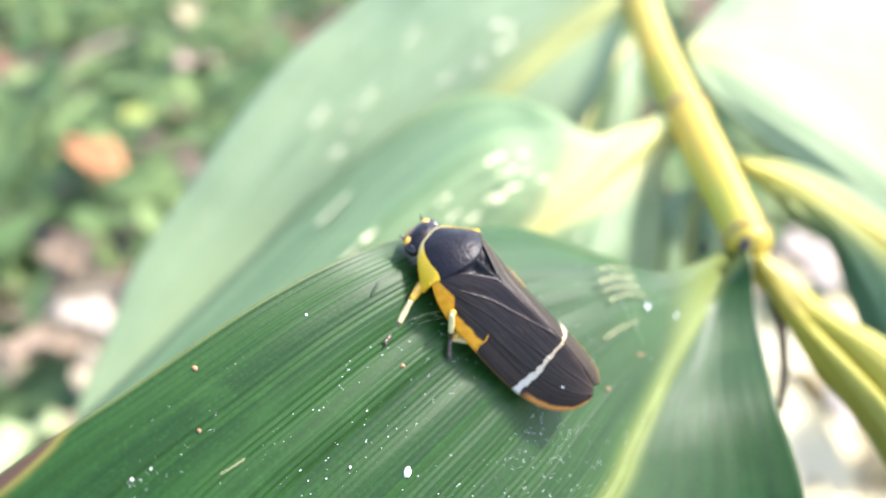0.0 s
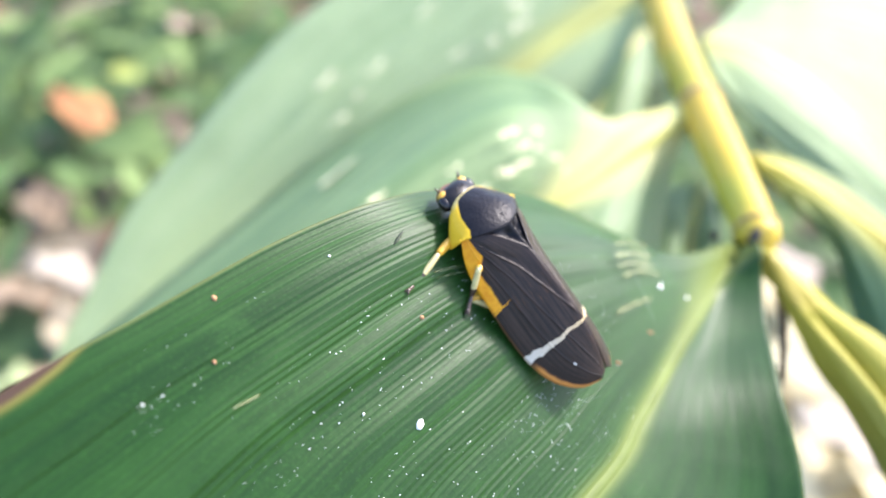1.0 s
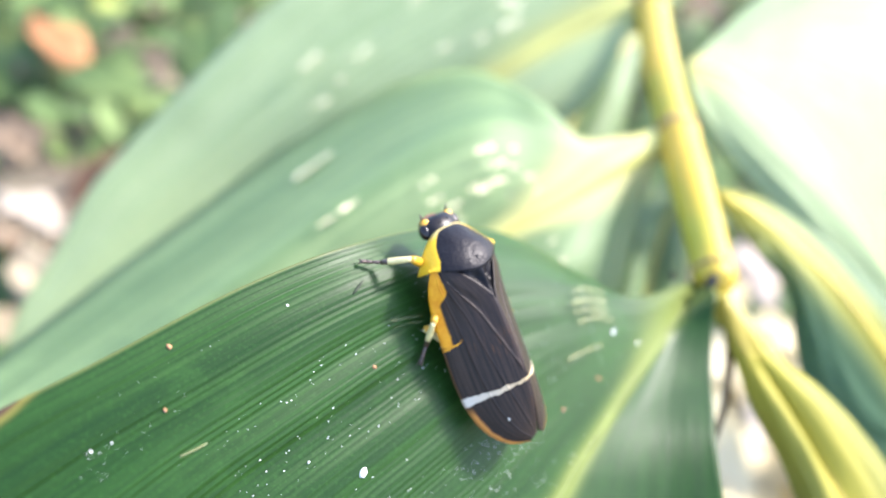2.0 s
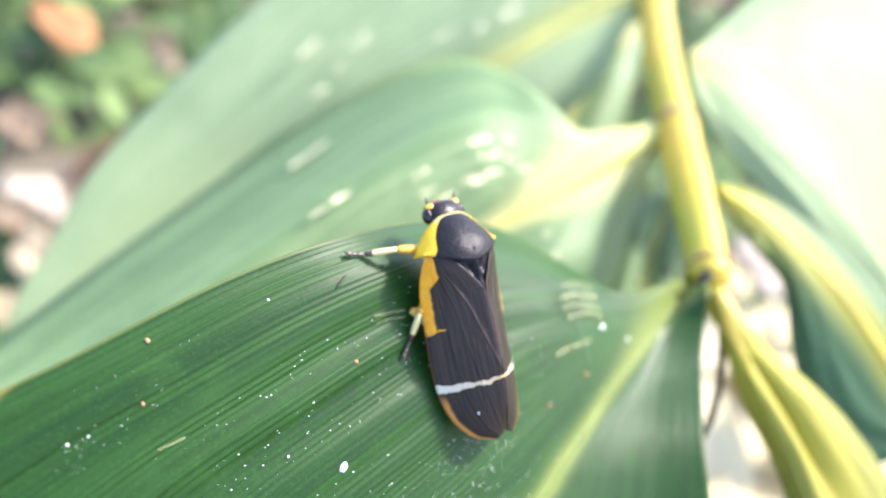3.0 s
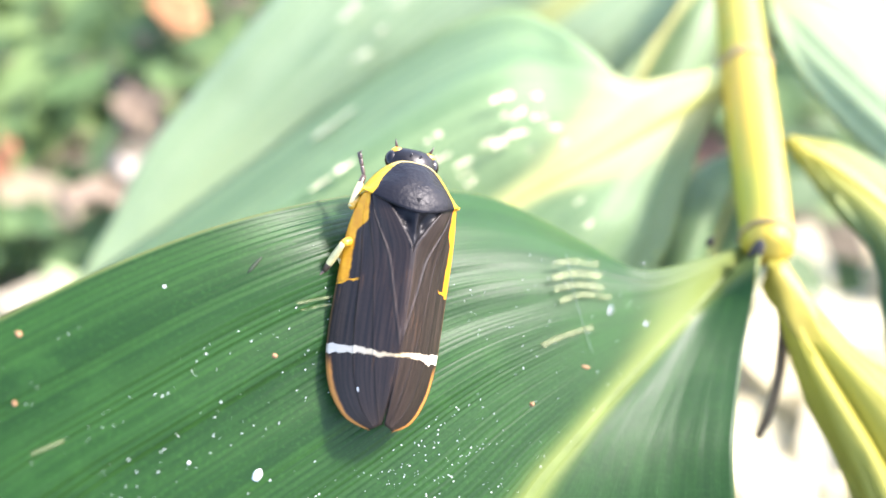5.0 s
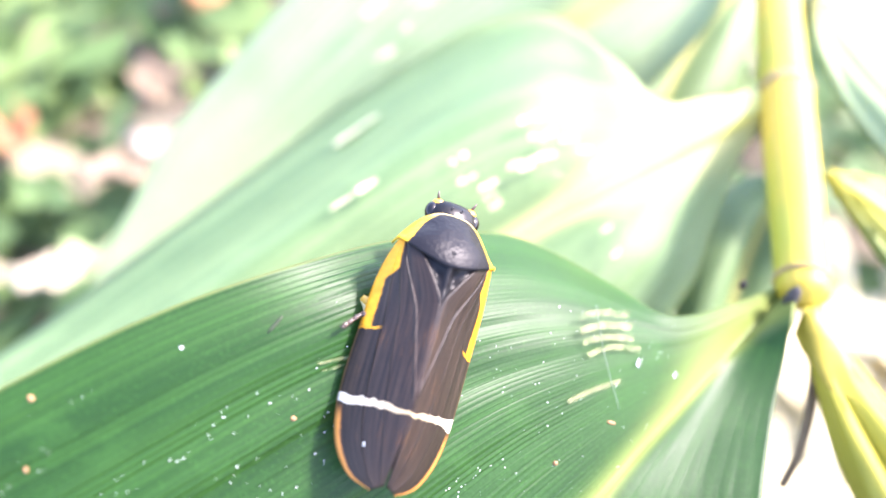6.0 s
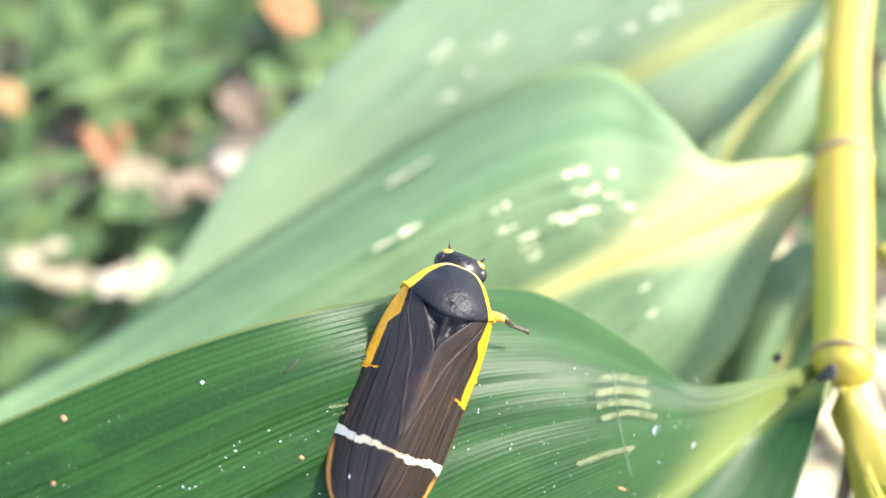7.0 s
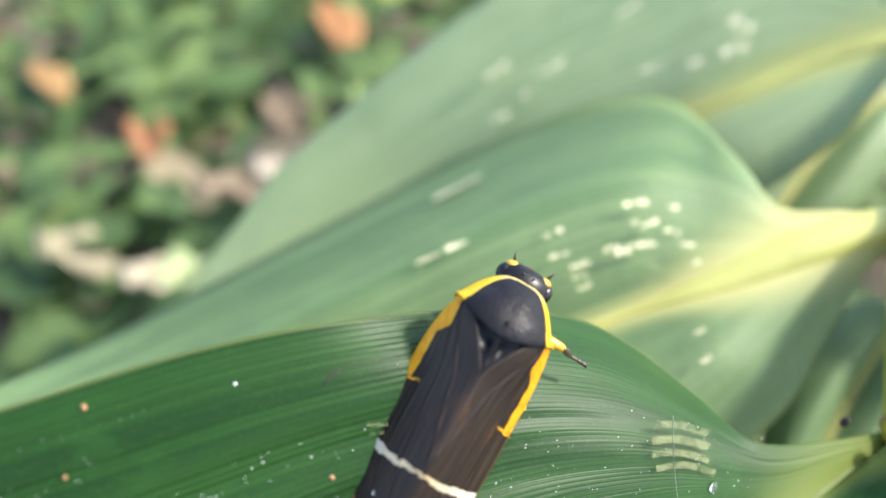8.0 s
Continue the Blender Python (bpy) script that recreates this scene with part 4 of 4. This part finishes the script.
dead_leaf("dead_leaf", "tan_d", 0.0150, 0.0090, 30, (0.22, 0.16, 0.10), "pinkish brown dead leaf")
dead_leaf("dead_leaf", "pink_a", 0.0156, 0.0084, 120, (0.19, 0.14, 0.09), "pinkish brown dead leaf")
dead_leaf("dead_leaf", "pink_b", 0.0190, 0.0120, 20, (0.46, 0.38, 0.30), "pale pinkish dead leaf")
dead_leaf("dead_leaf", "pink_c", 0.0140, 0.0085, 110, (0.40, 0.35, 0.24), "pale pinkish dead leaf")
dead_leaf("dead_leaf", "tan_e", 0.0170, 0.0100, 35, (0.30, 0.25, 0.16), "tan dead leaf among weeds")
dead_leaf("dead_leaf", "tan_f", 0.0170, 0.0110, 100, (0.30, 0.26, 0.16), "tan dead leaf among weeds")
dead_leaf("fallen_leaf", "pale_a", 0.0150, 0.0095, 160, (0.30, 0.36, 0.17), "pale green fallen leaf among weeds")
dead_leaf("fallen_leaf", "lime", 0.0120, 0.0090, 40, (0.36, 0.40, 0.10), "fading lime-green fallen leaf")

plant, leaf_one, leaf_two, leaf_three, point2, point3, scar = build_plant()
bug = build_bug()

FL = leg_pieces(bug, 0.115, 0.125, 0.085, "yellow front leg")
ML = leg_pieces(bug, 0.105, 0.125, 0.080, "yellow middle leg")
HL = leg_pieces(bug, 0.12, 0.17, 0.09, "yellow hind leg")
FR = leg_pieces(bug, 0.115, 0.125, 0.085, "yellow front leg", TARSUS)
MR = leg_pieces(bug, 0.105, 0.125, 0.080, "yellow middle leg")
HR = leg_pieces(bug, 0.12, 0.17, 0.09, "yellow hind leg")


# ------------------------------------------------------------------ marks and grains on the leaves
def put_scars(leaf, point, spots, lift):
    rng = random.Random(12)
    for x, y, du, dw in spots:
        u, w = locate(point, x, y)
        for k in range(5):      # each nibbled patch is a few ragged flecks
            scar(leaf, point, min(max(u + rng.uniform(-0.9, 0.9) * du, 0.02), 0.97), min(max(w + rng.uniform(-0.9, 0.9) * dw, -0.95), 0.95),
                 du * rng.uniform(0.5, 0.85), dw * rng.uniform(0.7, 1.25), lift, SCAR_PALE)


SPOTS2 = [(0.070, -0.125, 0.0160, 0.0154), (0.090, -0.110, 0.0160, 0.0140), (0.120, -0.105, 0.0160, 0.0154), (0.105, -0.130, 0.0160, 0.0126), (0.138, -0.098, 0.0128, 0.0126),
          (0.085, -0.078, 0.0160, 0.0140), (0.065, -0.068, 0.0160, 0.0126), (0.100, -0.085, 0.0160, 0.0140), (0.120, -0.070, 0.0128, 0.0098), (0.150, -0.080, 0.0128, 0.0112),
          (-0.160, -0.044, 0.0144, 0.0112), (-0.150, -0.056, 0.0112, 0.0084), (0.020, -0.052, 0.0112, 0.0084), (0.035, -0.040, 0.0112, 0.0098), (0.050, -0.035, 0.0112, 0.0084),
          (0.000, -0.068, 0.0096, 0.0098), (-0.110, -0.010, 0.0160, 0.0084), (0.190, -0.015, 0.0160, 0.0112), (0.205, 0.012, 0.0128, 0.0140), (0.060, -0.025, 0.0096, 0.0084)]
put_scars(leaf_two, point2, SPOTS2, 0.030)
SPOTS3 = [(-0.176, -0.180, 0.0144, 0.0210), (-0.110, -0.200, 0.0128, 0.0140), (-0.150, -0.135, 0.0112, 0.0140), (0.060, -0.300, 0.0240, 0.0175), (0.085, -0.280, 0.0200, 0.0210),
          (0.095, -0.310, 0.0160, 0.0140), (0.050, -0.255, 0.0160, 0.0140), (0.010, -0.245, 0.0160, 0.0140), (-0.040, -0.300, 0.0160, 0.0140), (-0.130, -0.160, 0.0096, 0.0098)]
put_scars(leaf_three, point3, SPOTS3, 0.04)


def on_leaf(x, y):
    """Place and normal on the front leaf over a direction from the plant's origin."""
    z = 1.0
    for _ in range(40):
        z = depth(x * z, y * z)
    p = Vector((x * z, y * z, z))
    gx = (depth(p.x + 1e-3, p.y) - depth(p.x, p.y)) / 1e-3
    gy = (depth(p.x, p.y + 1e-3) - depth(p.x, p.y)) / 1e-3
    n = at(p.x + gx, p.y + gy, p.z - 1) - at(*p)
    return at(*p), n.normalized()


def streak(points, half):
    """A bleached streak on the front leaf, through directions from the plant's origin."""
    rows, uvs = [], []
    for k in range(13):
        s = k / 12
        x, y = spline(points, s)
        a, b = spline(points, max(s - 0.05, 0)), spline(points, min(s + 0.05, 1))
        d = (b - a) / np.linalg.norm(b - a)
        row = []
        for j in (-1, -0.5, 0, 0.5, 1):
            p, n = on_leaf(x - d[1] * j * half, y + d[0] * j * half)
            row.append(p + n * 0.00010)
        rows.append(row)
        uvs.append([(s, v / 4) for v in range(5)])
    part("feeding_scar", sheet(rows, uvs), SCAR, leaf_one)


def hair(points, radius):
    """A fine hair lying on the front leaf."""
    way = []
    for k in range(17):
        p, n = on_leaf(*spline(points, k / 16))
        way.append(p + n * (0.00012 + radius))
    return tagged(part("hair", tube(way, [radius] * 17, 6), HAIR), "fine white hair lying across the leaf", "hair")


streak([(0.2130, 0.0325), (0.2330, 0.0262), (0.2639, 0.0285)], 0.0052)
streak([(0.2170, 0.0480), (0.2390, 0.0404), (0.2704, 0.0417)], 0.0058)
streak([(0.2225, 0.0608), (0.2467, 0.0530), (0.2758, 0.0545)], 0.0050)
streak([(0.2316, 0.0746), (0.2546, 0.0640), (0.2851, 0.0665)], 0.0048)
streak([(0.2248, 0.1282), (0.2464, 0.1136), (0.2757, 0.1008)], 0.0044)
streak([(-0.316, 0.3187), (-0.297, 0.3070), (-0.2788, 0.295)], 0.0026)
streak([(-0.046, 0.100), (-0.022, 0.092), (0.000, 0.086)], 0.0024)
streak([(-0.040, 0.108), (-0.018, 0.100), (0.002, 0.095)], 0.0020)
hair([(0.2257, 0.0185), (0.2501, 0.0753), (0.2800, 0.1327)], 0.000011)


def grain(name, x, y, size, material, label, category, seed, sink=0.3):
    p, n = on_leaf(x, y)
    rng = random.Random(seed)
    bm = bmesh.new()
    bmesh.ops.create_icosphere(bm, subdivisions=2, radius=1.0)
    for v in bm.verts:
        v.co *= rng.uniform(0.82, 1.12)
        v.co = Vector((v.co.x * size[0], v.co.y * size[1], v.co.z * size[2]))
    ob = part(name, bm, material)
    ob.matrix_basis = Matrix.Translation(p + n * size[2] * sink) @ n.to_track_quat("Z", "Y").to_matrix().to_4x4() @ pose(0, 0, 0, 0, 0, rng.uniform(0, 360))
    return tagged(ob, label, category)


def drop(x, y, size):
    p, n = on_leaf(x, y)
    bm = ball((0, 0, 0), (size, size * 0.62, size * 0.36), 12, 18)
    for v in bm.verts:
        v.co.z = max(v.co.z, 0.0)
    bmesh.ops.remove_doubles(bm, verts=bm.verts, dist=size * 0.001)
    ob = part("water_drop", bm, WATER)
    ob.matrix_basis = Matrix.Translation(p + n * 0.00006) @ n.to_track_quat("Z", "Y").to_matrix().to_4x4() @ pose(0, 0, 0, 0, 0, 30)
    return tagged(ob, "small clear water drop on a green leaf", "water drop")


drop(0.2885, 0.0800, 0.00028)
drop(0.3285, 0.0930, 0.00020)
grain("crumb", -0.051, 0.315, (0.00024, 0.00018, 0.00013), CRUMB, "white mineral crumb lying on the leaf", "crumb", 1)
grain("crumb", -0.439, 0.325, (0.00006, 0.000045, 0.00004), CRUMB, "white mineral crumb lying on the leaf", "crumb", 2)
grain("crumb", -0.412, 0.310, (0.000045, 0.00003, 0.00003), CRUMB, "small white grain lying on the leaf", "crumb", 3)
grain("crumb", -0.131, 0.308, (0.00006, 0.00005, 0.00004), CRUMB, "small white grain lying on the leaf", "crumb", 4)
grain("crumb", -0.193, 0.093, (0.00006, 0.00005, 0.00004), CRUMB, "small white grain lying on the leaf", "crumb", 5)
grain("crumb", -0.350, 0.168, (0.00012, 0.00009, 0.00007), RUST, "rusty brown speck on the leaf", "crumb", 6)
grain("crumb", -0.344, 0.256, (0.00010, 0.00007, 0.00006), RUST, "rusty brown speck on the leaf", "crumb", 7)
grain("crumb", 0.278, 0.149, (0.00026, 0.00007, 0.00006), RUST, "rusty brown speck on the leaf", "crumb", 8)
grain("crumb", 0.232, 0.198, (0.00013, 0.00010, 0.00009), RUST, "rusty brown speck on the leaf", "crumb", 9)
grain("crumb", -0.057, 0.165, (0.00012, 0.00009, 0.00009), RUST, "rusty brown speck on the leaf", "crumb", 10)
def sliver(a, b, width):
    """A thin dark splinter lying on the front leaf between two directions."""
    way = []
    for k in range(7):
        f = k / 6
        p, n = on_leaf(a[0] + (b[0] - a[0]) * f, a[1] + (b[1] - a[1]) * f)
        way.append(p + n * (0.00006 + width))
    return tagged(part("sliver", tube(way, [width * v for v in (0.3, 0.8, 1.0, 1.0, 0.9, 0.7, 0.25)], 8), DARK), "thin dark plant sliver lying on the leaf", "sliver")


sliver((-0.1046, 0.0687), (-0.0923, 0.0475), 0.00007)


def build_dust():
    """Fine pale dust over the front leaf."""
    rng = random.Random(21)
    bm = bmesh.new()
    for k in range(1350):
        if k < 180:      # denser behind the insect
            x, y = rng.gauss(0.12, 0.06), rng.gauss(0.265, 0.045)
        else:
            x, y = rng.uniform(-0.45, 0.32), rng.uniform(-0.02, 0.50)
        z = 1.0
        for _ in range(25):
            z = depth(x * z, y * z)
        e_ok = y > 0.02 + max(0.0, (-0.05 - x)) * 0.55 and x < 0.34 - 0.35 * max(0, y - 0.1)
        if not e_ok:
            continue
        p, n = on_leaf(x, y)
        r = rng.uniform(0.000008, 0.000024) * (0.6 if x < -0.22 else 1.0)
        q = n.to_track_quat("Z", "Y").to_matrix()
        turn = rng.uniform(0, 6.28)
        long = rng.uniform(1, 2.2)
        base = []
        for j in range(5):
            a = turn + j * 1.2566
            base.append(bm.verts.new(p + q @ Vector((r * long * math.cos(a), r * math.sin(a), -0.3 * r))))
        top = bm.verts.new(p + n * r * 0.9)
        for j in range(5):
            bm.faces.new((base[j], base[(j + 1) % 5], top))
    tagged(part("dust", bm, SPECK), "fine pale dust scattered over the green leaf", "dust", kind="stuff")


build_dust()


# ------------------------------------------------------------------ motions
def bug_pose(t):
    times = [r[0] for r in BUG_PATH]
    return pose(*[float(np.interp(t, times, [r[k] for r in BUG_PATH])) for k in range(1, 7)])


def motions():
    walk(bug, [(t, pose(*p)) for t, *p in BUG_PATH])
    steps = [k / 5 for k in range(41)]

    def drive(leg, hip, thigh, foot, bend):
        rows = [leg_rows(hip, thigh, leg[2], foot(t), bend(t) if callable(bend) else bend) for t in steps]
        walk(leg[0], [(t, a) for t, (a, b) in zip(steps, rows)])
        walk(leg[1], [(t, b) for t, (a, b) in zip(steps, rows)])

    def planted(spots):
        """Foot places (seconds, place, whether that is given in the insect's own space)."""
        def foot(t):
            for (t0, a, own_a), (t1, b, own_b) in zip(spots, spots[1:]):
                if t <= t1:
                    break
            inv = bug_pose(t).inverted()
            pa = Vector(a) if own_a else inv @ Vector(a) / BODY
            pb = Vector(b) if own_b else inv @ Vector(b) / BODY
            f = min(max((t - t0) / (t1 - t0), 0), 1)
            f = f * f * (3 - 2 * f)
            lift = 0.05 * math.sin(math.pi * f) if (a, own_a) != (b, own_b) else 0
            return pa.lerp(pb, f) + Vector((0, 0, lift))
        return foot

    def tucked(t):
        """The left front knee stands up at first and folds under the body at the end."""
        ways = ((4.6, (-0.5, 0.3, 1.0)), (5.15, (-1.0, -0.2, 0.0)), (5.7, (0.3, 0.2, -1.0)))
        return Vector([float(np.interp(t, [w[0] for w in ways], [w[1][k] for w in ways])) for k in range(3)])

    def kneel(t):
        """The left middle knee sinks under the wing at the end."""
        f = min(max((t - 4.9) / 0.6, 0), 1)
        return Vector((-0.6, 0.2, 1.0)).lerp(Vector((1.0, 0.2, -0.2)), f)

    drive(FL, (-0.115, 0.265, 0.075), 0.115, planted([
        (0, FOOT_FRONT_A, False), (1.05, FOOT_FRONT_A, False), (1.65, FOOT_FRONT_B, False), (4.2, FOOT_FRONT_B, False),
        (4.7, (-0.25, 0.40, 0.08), True), (5.5, (-0.06, 0.36, -0.01), True), (8, (-0.06, 0.36, -0.01), True)]), tucked)
    drive(ML, (-0.125, 0.10, 0.055), 0.105, planted([
        (0, FOOT_MID_A, False), (3.5, FOOT_MID_A, False), (3.8, FOOT_MID_B, False), (5.8, FOOT_MID_B, False), (6.2, FOOT_MID_C, False), (8, FOOT_MID_C, False)]),
        kneel)
    def spread(t):
        """The right front leg lies folded under the body and comes out late."""
        f = min(max((t - 6.05) / 0.35, 0), 1)
        return Vector((-1, 0, 0)).lerp(Vector((0.5, 0.0, 1.0)), f)

    drive(FR, (0.105, 0.262, 0.070), 0.115, planted([
        (0, (0.04, 0.10, 0.03), True), (6.05, (0.04, 0.10, 0.03), True), (6.4, FOOT_RIGHT, False), (8, FOOT_RIGHT, False)]), spread)
    drive(MR, (0.085, 0.10, 0.055), 0.105, lambda t: Vector((0.10, -0.06, -0.01)), (-0.6, 0.2, 0.3))
    drive(HL, (-0.10, 0.0, 0.05), 0.12, lambda t: Vector((-0.11, -0.18, -0.01)), (-0.1, 0.8, 0.2))
    drive(HR, (0.10, 0.0, 0.05), 0.12, lambda t: Vector((0.11, -0.18, -0.01)), (0.1, 0.8, 0.2))


motions()
